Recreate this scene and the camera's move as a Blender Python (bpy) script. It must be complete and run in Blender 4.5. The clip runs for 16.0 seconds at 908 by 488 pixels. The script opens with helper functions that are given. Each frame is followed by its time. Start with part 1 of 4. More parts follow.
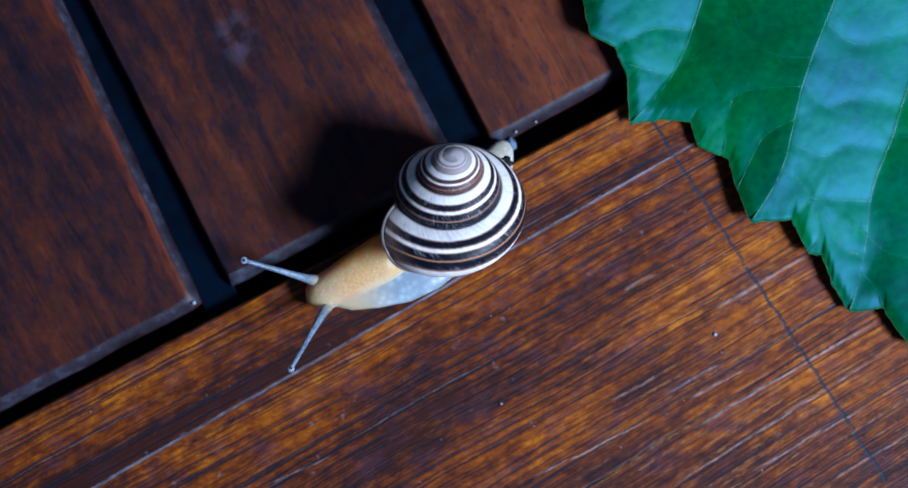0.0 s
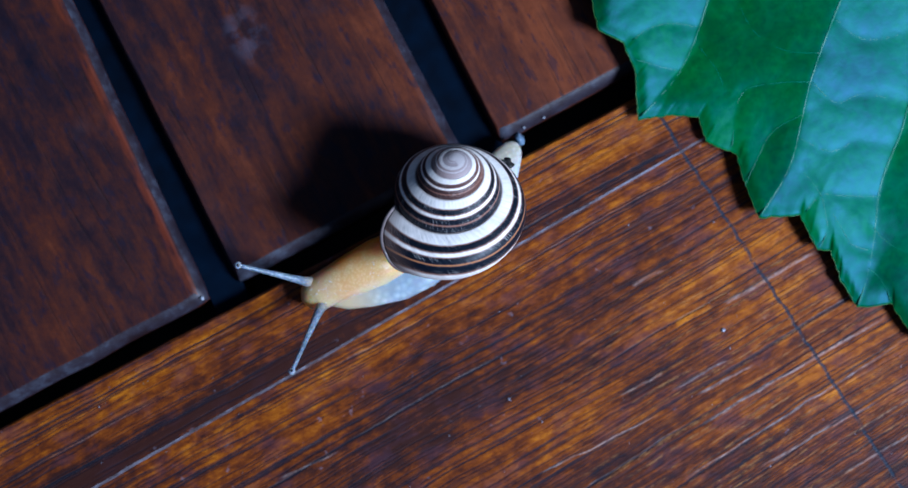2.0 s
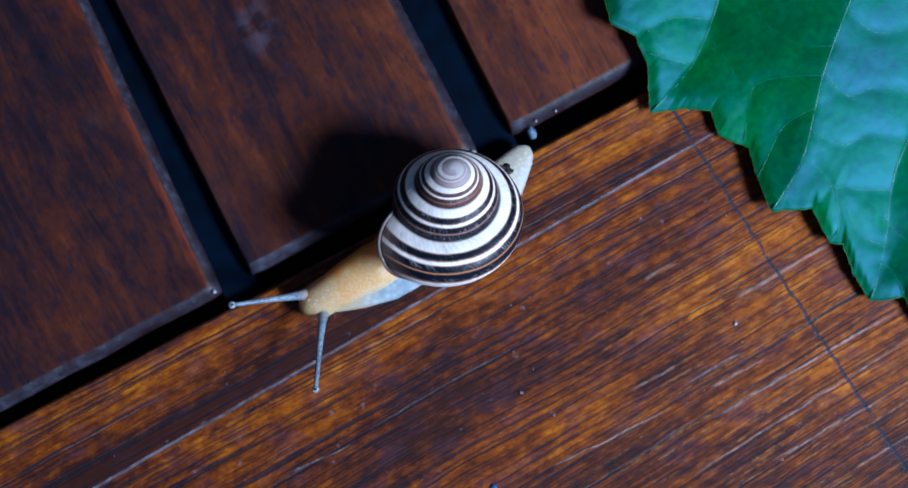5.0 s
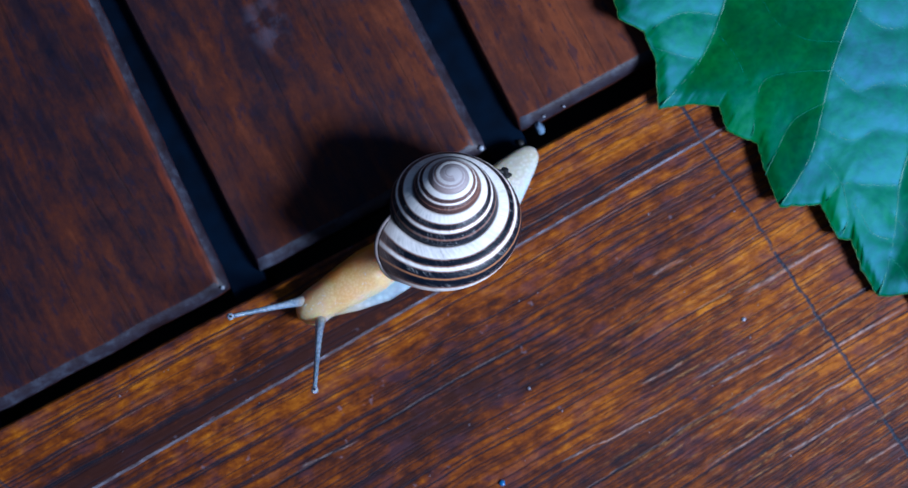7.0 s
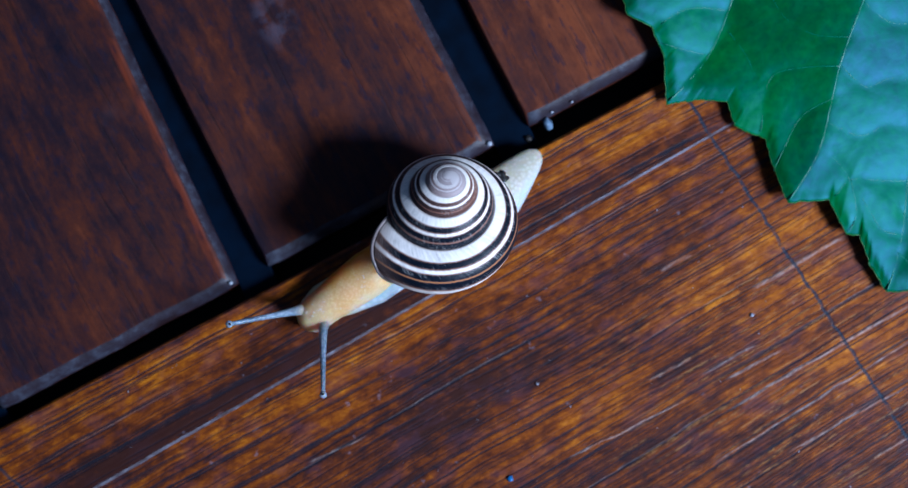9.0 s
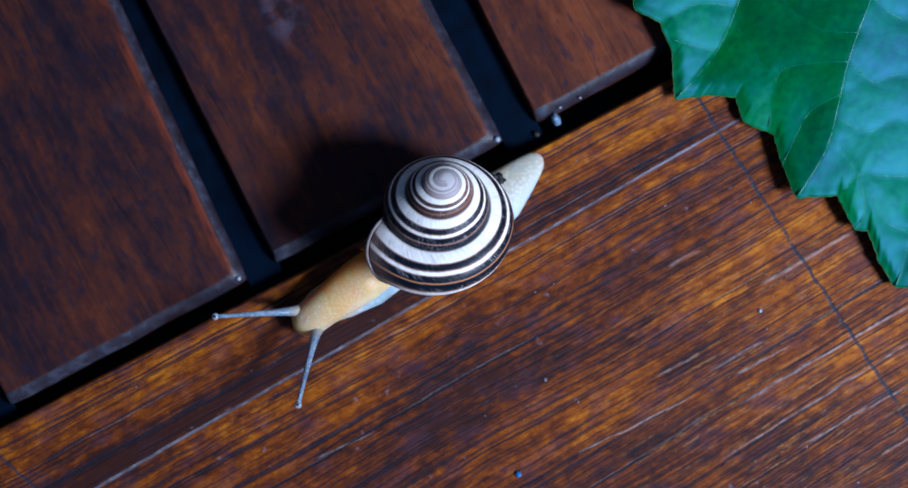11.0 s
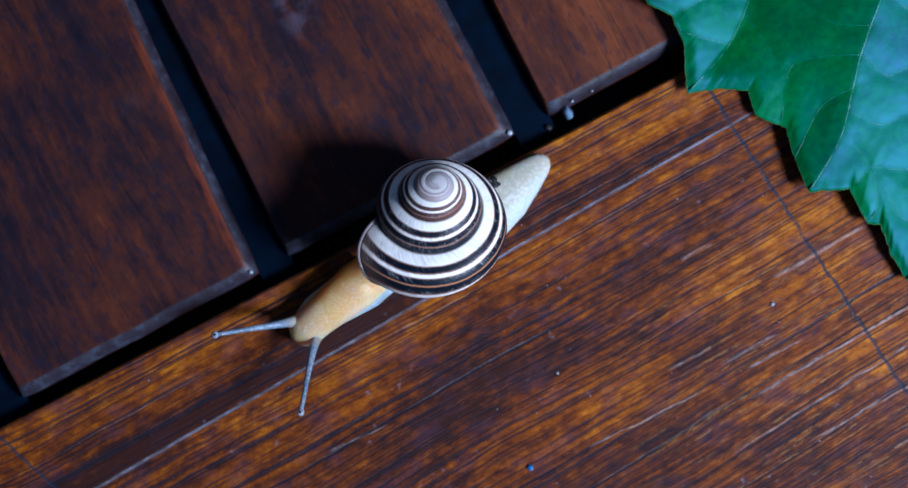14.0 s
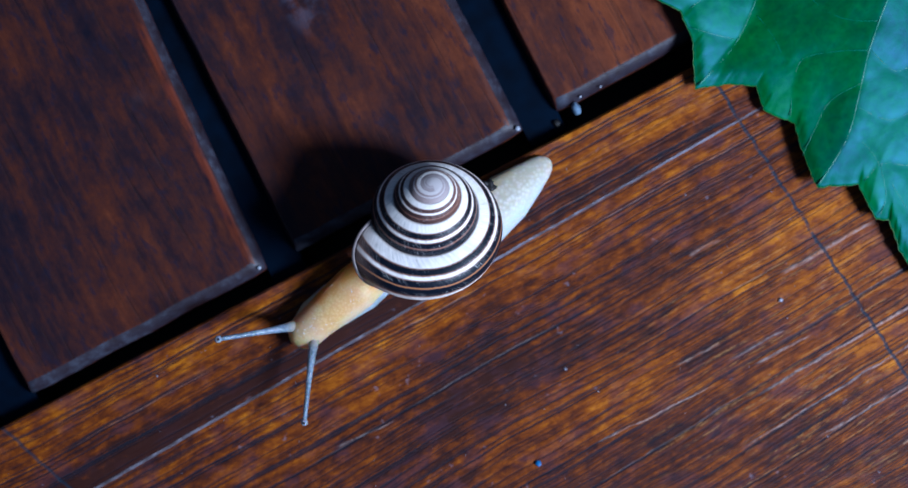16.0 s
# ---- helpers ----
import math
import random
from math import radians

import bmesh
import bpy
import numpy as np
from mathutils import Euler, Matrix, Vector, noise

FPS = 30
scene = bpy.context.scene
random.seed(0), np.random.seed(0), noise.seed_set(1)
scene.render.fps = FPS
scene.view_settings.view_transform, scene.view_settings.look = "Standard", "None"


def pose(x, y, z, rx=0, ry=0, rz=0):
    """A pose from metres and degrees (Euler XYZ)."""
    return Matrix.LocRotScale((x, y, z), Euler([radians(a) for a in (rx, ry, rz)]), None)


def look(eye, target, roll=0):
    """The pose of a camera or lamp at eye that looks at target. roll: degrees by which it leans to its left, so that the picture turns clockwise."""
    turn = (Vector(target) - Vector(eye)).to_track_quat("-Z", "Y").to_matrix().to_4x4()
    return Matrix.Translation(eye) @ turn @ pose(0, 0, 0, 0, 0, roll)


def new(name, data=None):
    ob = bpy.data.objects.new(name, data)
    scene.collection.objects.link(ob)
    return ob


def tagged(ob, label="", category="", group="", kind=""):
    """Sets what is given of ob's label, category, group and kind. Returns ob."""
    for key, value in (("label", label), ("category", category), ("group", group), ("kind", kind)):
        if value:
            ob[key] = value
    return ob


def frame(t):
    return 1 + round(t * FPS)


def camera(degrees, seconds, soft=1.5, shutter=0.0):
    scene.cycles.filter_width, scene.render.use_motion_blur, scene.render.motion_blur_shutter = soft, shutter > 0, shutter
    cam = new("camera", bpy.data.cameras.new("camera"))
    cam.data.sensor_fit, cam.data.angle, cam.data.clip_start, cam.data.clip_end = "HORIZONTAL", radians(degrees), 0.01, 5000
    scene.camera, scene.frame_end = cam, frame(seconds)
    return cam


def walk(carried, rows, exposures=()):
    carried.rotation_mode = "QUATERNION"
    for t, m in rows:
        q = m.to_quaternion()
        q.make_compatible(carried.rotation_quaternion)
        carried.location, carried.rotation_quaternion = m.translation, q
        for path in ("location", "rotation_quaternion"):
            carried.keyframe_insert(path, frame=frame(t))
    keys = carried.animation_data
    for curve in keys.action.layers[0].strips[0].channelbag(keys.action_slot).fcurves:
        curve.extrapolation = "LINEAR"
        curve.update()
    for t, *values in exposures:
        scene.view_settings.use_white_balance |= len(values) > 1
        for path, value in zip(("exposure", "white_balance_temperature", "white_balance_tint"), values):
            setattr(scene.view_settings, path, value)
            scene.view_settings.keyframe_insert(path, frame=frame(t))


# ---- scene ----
# A banded snail crawling along the edge strip of a slatted wooden deck beside a leaf.
# World x runs along the plank's grain, y across it, z up; lengths inside builders are in millimetres.
cam = camera(26, 16.0, soft=1.5)
cam.data.dof.use_dof, cam.data.dof.focus_distance, cam.data.dof.aperture_fstop = True, 0.2855, 13
TURN = -28.3
EYE = pose(0, 0, 0.299, 0, 0, TURN)
walk(cam, [(t, EYE @ pose(0, 0, 0, -0.506 * (t - 8) / 8, 0.936 * (t - 8) / 8, 0)) for t in (0, 4, 8, 12, 16)],
     exposures=[(0, 0.0, 4840, 9), (16, 0.0, 4840, 9)])

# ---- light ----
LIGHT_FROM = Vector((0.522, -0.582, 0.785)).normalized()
world = bpy.data.worlds.new("sky")
scene.world = world
world.use_nodes = True
sky = world.node_tree.nodes.new("ShaderNodeTexSky")
sky.sky_type, sky.sun_disc = "NISHITA", False
sky.sun_elevation = math.asin(LIGHT_FROM.z)
sky.sun_rotation = math.atan2(LIGHT_FROM.x, LIGHT_FROM.y)
back = world.node_tree.nodes["Background"]
back.inputs["Strength"].default_value = 0.026
world.node_tree.links.new(sky.outputs[0], back.inputs["Color"])
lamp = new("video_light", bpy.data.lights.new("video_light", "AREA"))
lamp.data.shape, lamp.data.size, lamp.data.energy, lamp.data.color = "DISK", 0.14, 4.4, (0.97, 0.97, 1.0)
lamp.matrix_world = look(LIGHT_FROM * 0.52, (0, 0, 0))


# ---- materials ----
class Mat:
    """A node material with short helpers."""

    def __init__(self, name, rough=0.5, metallic=0.0, coat=0.0, spec=0.5):
        self.m = bpy.data.materials.new(name)
        self.m.use_nodes = True
        self.t = self.m.node_tree
        self.b = self.t.nodes["Principled BSDF"]
        self.b.inputs["Roughness"].default_value = rough
        self.b.inputs["Metallic"].default_value = metallic
        self.b.inputs["Coat Weight"].default_value = coat
        self.b.inputs["Specular IOR Level"].default_value = spec

    def link(self, a, socket):
        if hasattr(a, "is_output"):
            self.t.links.new(a, socket)
        else:
            socket.default_value = a

    def out(self, name, value):
        self.link(value, self.b.inputs[name])

    def node(self, kind, **settings):
        n = self.t.nodes.new("ShaderNode" + kind)
        return n

    def math(self, op, a, b=0.0, c=0.0, clamp=False):
        n = self.node("Math")
        n.operation, n.use_clamp = op, clamp
        for i, v in enumerate((a, b, c)):
            self.link(v, n.inputs[i])
        return n.outputs[0]

    def coords(self, kind="Object"):
        return self.node("TexCoord").outputs[kind]

    def split(self, v):
        n = self.node("SeparateXYZ")
        self.link(v, n.inputs[0])
        return n.outputs

    def join(self, x, y, z=0.0):
        n = self.node("CombineXYZ")
        for i, v in enumerate((x, y, z)):
            self.link(v, n.inputs[i])
        return n.outputs[0]

    def scaled(self, v, sx, sy, sz):
        n = self.node("VectorMath")
        n.operation = "MULTIPLY"
        self.link(v, n.inputs[0])
        n.inputs[1].default_value = (sx, sy, sz)
        return n.outputs[0]

    def shifted(self, v, w):
        n = self.node("VectorMath")
        n.operation = "ADD"
        self.link(v, n.inputs[0])
        self.link(w, n.inputs[1])
        return n.outputs[0]

    def noise(self, v, scale=1.0, detail=4.0, rough=0.55):
        n = self.node("TexNoise")
        self.link(v, n.inputs["Vector"])
        n.inputs["Scale"].default_value = scale
        n.inputs["Detail"].default_value = detail
        n.inputs["Roughness"].default_value = rough
        return n.outputs[0]

    def cells(self, v, scale=1.0, feature="F1"):
        n = self.node("TexVoronoi")
        n.feature = feature
        self.link(v, n.inputs["Vector"])
        n.inputs["Scale"].default_value = scale
        return n.outputs["Distance"]

    def step(self, v, a, b):
        """0 below a, 1 above b, smooth between."""
        n = self.node("MapRange")
        n.interpolation_type = "SMOOTHSTEP"
        self.link(v, n.inputs[0])
        n.inputs[1].default_value, n.inputs[2].default_value = a, b
        return n.outputs[0]

    def grain_lines(self, along, across, freq, width, reach, lo, hi, seed, beside=0.0, sway_by=0.0013):
        """Thin lines along the grain, one in each strip of 1/freq metres, broken up lengthwise."""
        sway = self.noise(self.join(self.math("MULTIPLY", along, 14.0), self.math("MULTIPLY", across, 60.0), seed), 1.0, 1.0)
        yv = self.math("MULTIPLY_ADD", self.math("SUBTRACT", sway, 0.5), sway_by * freq, self.math("MULTIPLY_ADD", across, freq, seed * 3.17 + 500.0))
        cell = self.math("FLOOR", yv)
        chance = self.node("TexWhiteNoise")
        chance.noise_dimensions = "1D"
        self.link(cell, chance.inputs["W"])
        at = self.math("MULTIPLY_ADD", chance.outputs[0], 0.5, 0.25 + beside)
        off = self.math("ABSOLUTE", self.math("SUBTRACT", self.math("FRACT", yv), at))
        line = self.math("SUBTRACT", 1.0, self.step(off, width * 0.35, width))
        there = self.noise(self.join(self.math("MULTIPLY", along, reach), self.math("MULTIPLY", cell, 3.71), seed), 1.0, 2.0)
        return self.math("MULTIPLY", line, self.step(there, lo, hi))

    def ramp(self, v, stops):
        n = self.node("ValToRGB")
        self.link(v, n.inputs[0])
        e = n.color_ramp.elements
        while len(e) < len(stops):
            e.new(0.5)
        for el, (p, c) in zip(e, stops):
            el.position, el.color = p, (*c, 1)
        return n.outputs[0]

    def mix(self, f, a, b, mode="MIX"):
        n = self.node("Mix")
        n.data_type, n.blend_type = "RGBA", mode
        self.link(f, n.inputs[0])
        for v, s in ((a, n.inputs[6]), (b, n.inputs[7])):
            self.link((*v, 1) if isinstance(v, tuple) else v, s)
        return n.outputs[2]

    def bump(self, height, strength=0.3, distance=0.0002):
        n = self.node("Bump")
        n.inputs["Strength"].default_value = strength
        n.inputs["Distance"].default_value = distance
        self.link(height, n.inputs["Height"])
        self.t.links.new(n.outputs[0], self.b.inputs["Normal"])

    def random(self):
        return self.node("ObjectInfo").outputs["Random"]


PLANK_TONES = [(0.36, (0.033, 0.011, 0.008)), (0.44, (0.090, 0.021, 0.005)), (0.51, (0.168, 0.040, 0.003)),
               (0.58, (0.262, 0.072, 0.0015)), (0.68, (0.45, 0.152, 0.003))]
# Weathered streaks on the plank: where they start and end along the grain, across it, width (millimetres), strength.
PALE_STREAKS = [(15.5, -32.4, 23.0, -32.3, 0.30, 0.7), (23.0, -35.3, 32.5, -35.3, 0.34, 0.8), (24.6, -42.2, 56.5, -40.9, 0.40, 0.9),
                (-0.7, -37.0, 19.0, -37.7, 0.22, 0.9), (18.5, -48.3, 57.8, -45.5, 0.26, 0.7), (36.0, -27.5, 52.3, -27.2, 0.50, 0.8),
                (29.2, -52.2, 49.6, -51.7, 0.34, 0.7), (39.5, -59.3, 54.0, -58.2, 0.30, 0.6), (25.9, -37.9, 35.5, -37.9, 0.36, 0.8),
                (-36.0, -19.0, -26.2, -19.3, 0.30, 0.5), (25.0, -18.5, 30.5, -18.4, 0.45, 0.5)]
DARK_STREAKS = [(18.0, -47.7, 58.5, -44.9, 0.34, 1.0), (20.0, -10.5, 43.0, -10.8, 0.42, 0.9), (16.0, -8.2, 40.0, -7.6, 0.30, 0.7),
                (-18.0, -15.6, -4.0, -15.6, 0.30, 0.8), (24.0, -37.2, 37.0, -37.2, 0.30, 0.9), (-52.0, -12.4, -20.0, -11.2, 0.30, 0.8),
                (-10.0, -23.0, 14.0, -22.6, 0.34, 0.8), (28.0, -51.4, 50.0, -51.0, 0.26, 0.9)]

GOLD_STREAKS = [(23.5, -26.6, 45.7, -27.3, 0.9, 0.9), (19.0, -26.4, 29.4, -26.8, 0.5, 0.6), (29.6, -31.1, 36.6, -31.5, 0.8, 0.8), (41.8, -47.5, 50.6, -47.2, 0.6, 0.7),
                (40.3, -55.9, 54.9, -54.6, 0.9, 0.5), (0.4, -32.1, 7.3, -32.4, 0.6, 0.8), (5.8, -22.1, 16.1, -22.6, 0.6, 0.5), (-57.2, -8.2, -25.0, -7.7, 0.9, 0.8),
                (-25.0, -7.7, -5.0, -7.7, 0.8, 0.5), (-43.6, -1.4, -22.1, -2.2, 0.5, 0.5), (26.4, -48.2, 41.6, -47.9, 0.5, 0.6), (18.6, -2.9, 33.7, -3.0, 0.7, 0.7),
                (24.3, 2.1, 40.4, 2.0, 0.8, 0.5), (-64.6, 3.9, -47.5, 4.2, 0.8, 0.6)]


def oiled_plank():
    """Orange-brown oiled hardwood with long dark pores, grain along x."""
    m = Mat("oiled_plank_wood", rough=0.45, coat=0.0, spec=0.11)
    x, y, z = m.split(m.coords())
    # the grain fans out slightly along the board
    fan = m.math("MULTIPLY", y, m.math("MULTIPLY_ADD", x, 1.2, 1.0))
    sway = m.noise(m.scaled(m.coords(), 16, 40, 40), 1.0, 2.0)
    fan = m.math("MULTIPLY_ADD", sway, 0.0035, fan)
    tremble = m.noise(m.scaled(m.coords(), 190, 260, 40), 1.0, 3.0)
    fan = m.math("MULTIPLY_ADD", tremble, 0.0005, fan)
    g = m.join(x, fan, z)
    mottle = m.noise(m.scaled(g, 330, 640, 100), 1.0, 5.0, 0.70)
    region = m.noise(m.scaled(m.coords(), 24, 60, 40), 1.0, 3.0)
    streak = m.noise(m.scaled(g, 13, 900, 40), 1.0, 4.0, 0.7)
    tone = m.math("ADD", m.math("MULTIPLY", mottle, 0.40), m.math("ADD", m.math("MULTIPLY", region, 0.33), m.math("MULTIPLY", streak, 0.27)))

    def patch_at(cx, cy, rx, ry):
        dx = m.math("MULTIPLY", m.math("SUBTRACT", x, cx), 1 / rx)
        dy = m.math("MULTIPLY", m.math("SUBTRACT", y, cy), 1 / ry)
        d = m.math("ADD", m.math("MULTIPLY", dx, dx), m.math("MULTIPLY", dy, dy))
        d = m.math("ADD", d, m.math("MULTIPLY", m.math("SUBTRACT", region, 0.5), 2.5))
        return m.math("SUBTRACT", 1.0, m.step(d, 0.2, 1.2))

    def streak_at(x0, y0, x1, y1, width, strength):
        """A drawn-out mark along the grain that thins out towards its ends."""
        x0, y0, x1, y1, width = (v / 1000 for v in (x0, y0, x1, y1, width))
        slope = (y1 - y0) / (x1 - x0)
        line = m.math("MULTIPLY_ADD", x, slope, y0 - slope * x0)
        off = m.math("ABSOLUTE", m.math("ADD", m.math("SUBTRACT", y, line), shake))
        along = m.math("MULTIPLY", m.math("SUBTRACT", x, x0), 1 / (x1 - x0))
        ends = m.math("MULTIPLY", m.step(along, -0.04, 0.14), m.math("SUBTRACT", 1.0, m.step(along, 0.84, 1.04)))
        core = m.math("SUBTRACT", 1.0, m.step(off, width * 0.22, width * 0.72))
        return m.math("MULTIPLY", m.math("MULTIPLY", core, ends), strength)

    def all_of(rows):
        total = streak_at(*rows[0])
        for row in rows[1:]:
            total = m.math("MAXIMUM", total, streak_at(*row))
        return total

    shake = m.math("MULTIPLY", m.math("SUBTRACT", m.noise(m.scaled(m.coords(), 120, 300, 1), 1.0, 3.0), 0.5), 0.0012)
    # an old dark stain along the joint, and patches of lighter and darker tone
    above = m.math("SUBTRACT", y, m.math("MULTIPLY_ADD", x, 0.0273, -0.0053))
    stain = m.math("MULTIPLY", m.step(above, -0.0002, 0.0004), m.math("SUBTRACT", 1.0, m.step(above, 0.0022, 0.0060)))
    stain = m.math("MULTIPLY", stain, m.math("SUBTRACT", 1.0, m.step(x, 0.030, 0.050)))
    tone = m.math("SUBTRACT", m.math("MULTIPLY_ADD", stain, -0.085, tone), 0.004)
    bright = patch_at(0.030, 0.0045, 0.024, 0.007)
    tone = m.math("MULTIPLY_ADD", bright, 0.085, tone)
    for cx, cy, rx, ry, by in ((0.038, -0.026, 0.018, 0.010, 0.060), (-0.004, -0.016, 0.026, 0.009, -0.030), (-0.060, 0.0045, 0.025, 0.004, 0.030),
                               (-0.035, -0.009, 0.030, 0.004, 0.030), (0.000, -0.032, 0.020, 0.006, 0.030), (-0.027, -0.021, 0.012, 0.006, -0.045),
                               (0.045, -0.052, 0.018, 0.006, 0.030), (0.024, -0.018, 0.012, 0.005, -0.025)):
        tone = m.math("MULTIPLY_ADD", patch_at(cx, cy, rx, ry), by, tone)
    tone = m.math("MULTIPLY_ADD", m.math("SUBTRACT", tone, 0.52), 1.40, 0.504)
    gold = m.math("MULTIPLY", all_of(GOLD_STREAKS), m.step(mottle, 0.34, 0.56))
    tone = m.math("MULTIPLY_ADD", gold, 0.10, m.math("MULTIPLY_ADD", patch_at(0.019, -0.034, 0.009, 0.003), -0.05, tone))
    col = m.ramp(tone, PLANK_TONES)
    # dusty violet-grey bloom in patches
    bloom = m.step(m.noise(m.scaled(m.coords(), 150, 240, 1), 1.0, 5.0, 0.66), 0.48, 0.66)
    col = m.mix(m.math("MULTIPLY", bloom, m.math("MULTIPLY_ADD", stain, -0.26, 0.36)), col, (0.066, 0.032, 0.052))
    # long dark pores
    fine = m.noise(m.scaled(g, 60, 2200, 60), 1.0, 2.0, 0.5)
    lines = m.math("MAXIMUM", m.grain_lines(x, fan, 900, 0.16, 38, 0.44, 0.52, 1.3, sway_by=0.0006), m.grain_lines(x, fan, 1500, 0.19, 55, 0.50, 0.57, 4.1, sway_by=0.0006))
    close = m.math("MULTIPLY", m.grain_lines(x, fan, 1900, 0.24, 46, 0.34, 0.46, 7.7, sway_by=0.0006),
                   m.math("MAXIMUM", patch_at(0.040, -0.056, 0.030, 0.014), m.math("MAXIMUM", patch_at(-0.004, -0.047, 0.026, 0.012), patch_at(0.020, -0.036, 0.016, 0.008))))
    lines = m.math("MAXIMUM", lines, close)
    lines = m.math("MULTIPLY", lines, m.math("MULTIPLY_ADD", bright, -0.4, 1.0))
    col = m.mix(m.math("MULTIPLY", lines, 0.62), col, (0.012, 0.011, 0.017))
    # long narrow dark checks in the wood; their lifted lips get painted pale glints
    crack = m.math("MAXIMUM", m.grain_lines(x, fan, 260, 0.060, 16, 0.47, 0.54, 2.2, sway_by=0.0006), m.grain_lines(x, fan, 480, 0.09, 22, 0.50, 0.56, 6.4, sway_by=0.0006))
    crack = m.math("MAXIMUM", crack, all_of(DARK_STREAKS))
    lip = m.math("MULTIPLY", m.grain_lines(x, fan, 260, 0.040, 24, 0.56, 0.64, 2.2, 0.055, sway_by=0.0006), 0.3)
    lip = m.math("MAXIMUM", lip, all_of(PALE_STREAKS))
    glint = m.step(m.noise(m.scaled(g, 700, 2200, 1), 1.0, 4.0, 0.75), 0.42, 0.60)
    col = m.mix(m.math("MULTIPLY", crack, 0.78), col, (0.009, 0.013, 0.022))
    col = m.mix(m.math("MULTIPLY", m.math("MULTIPLY", lip, m.math("MULTIPLY_ADD", glint, 0.75, 0.25)), 0.72), col, (0.40, 0.33, 0.30))
    specks = m.step(m.noise(m.coords(), 620, 2.0), 0.70, 0.78)
    col = m.mix(m.math("MULTIPLY", specks, 0.30), col, (0.24, 0.21, 0.27))
    # dry wood near the cut: bare golden ribs between the pores
    dry = m.math("MAXIMUM", patch_at(0.034, -0.037, 0.030, 0.020), m.math("MULTIPLY", patch_at(0.040, -0.054, 0.030, 0.012), 0.8))
    rib = m.math("MAXIMUM", m.grain_lines(x, fan, 900, 0.18, 90, 0.50, 0.58, 5.5, sway_by=0.0006), m.grain_lines(x, fan, 520, 0.09, 70, 0.52, 0.60, 9.7, sway_by=0.0006))
    col = m.mix(m.math("MULTIPLY", m.math("MULTIPLY", rib, glint), m.math("MULTIPLY", dry, 0.42)), col, (0.44, 0.22, 0.06))
    pores = m.math("MAXIMUM", crack, m.math("MULTIPLY", lines, 0.6))
    # a dark cut running across the grain near one end
    wob = m.math("MULTIPLY", m.math("SUBTRACT", m.noise(m.scaled(m.coords(), 60, 420, 1), 1.0, 4.0), 0.5), 0.0012)
    line = m.math("ABSOLUTE", m.math("ADD", m.math("SUBTRACT", x, m.math("MULTIPLY_ADD", y, -0.084, 0.0412)), wob))
    cut = m.math("SUBTRACT", 1.0, m.step(line, 0.00013, 0.00038))
    cut = m.math("MULTIPLY", cut, m.step(m.noise(m.coords(), 900, 2.0), 0.24, 0.46))
    line2 = m.math("ABSOLUTE", m.math("ADD", m.math("SUBTRACT", x, m.math("MULTIPLY_ADD", y, -0.37, -0.0767)), wob))
    cut2 = m.math("SUBTRACT", 1.0, m.step(line2, 0.0001, 0.0004))
    cut = m.math("MAXIMUM", cut, m.math("MULTIPLY", cut2, 0.8))
    col = m.mix(m.math("MULTIPLY", cut, 0.88), col, (0.014, 0.027, 0.044))
    m.out("Base Color", col)
    m.out("Roughness", m.math("MULTIPLY_ADD", mottle, 0.3, 0.30))
    h = m.math("SUBTRACT", m.math("MULTIPLY_ADD", fine, 0.4, m.math("MULTIPLY", mottle, 0.8)), m.math("MULTIPLY", pores, 0.9))
    h = m.math("MULTIPLY_ADD", lip, 0.5, m.math("SUBTRACT", h, m.math("MULTIPLY", cut, 0.5)))
    m.bump(h, 0.42, 0.0003)
    return m.m


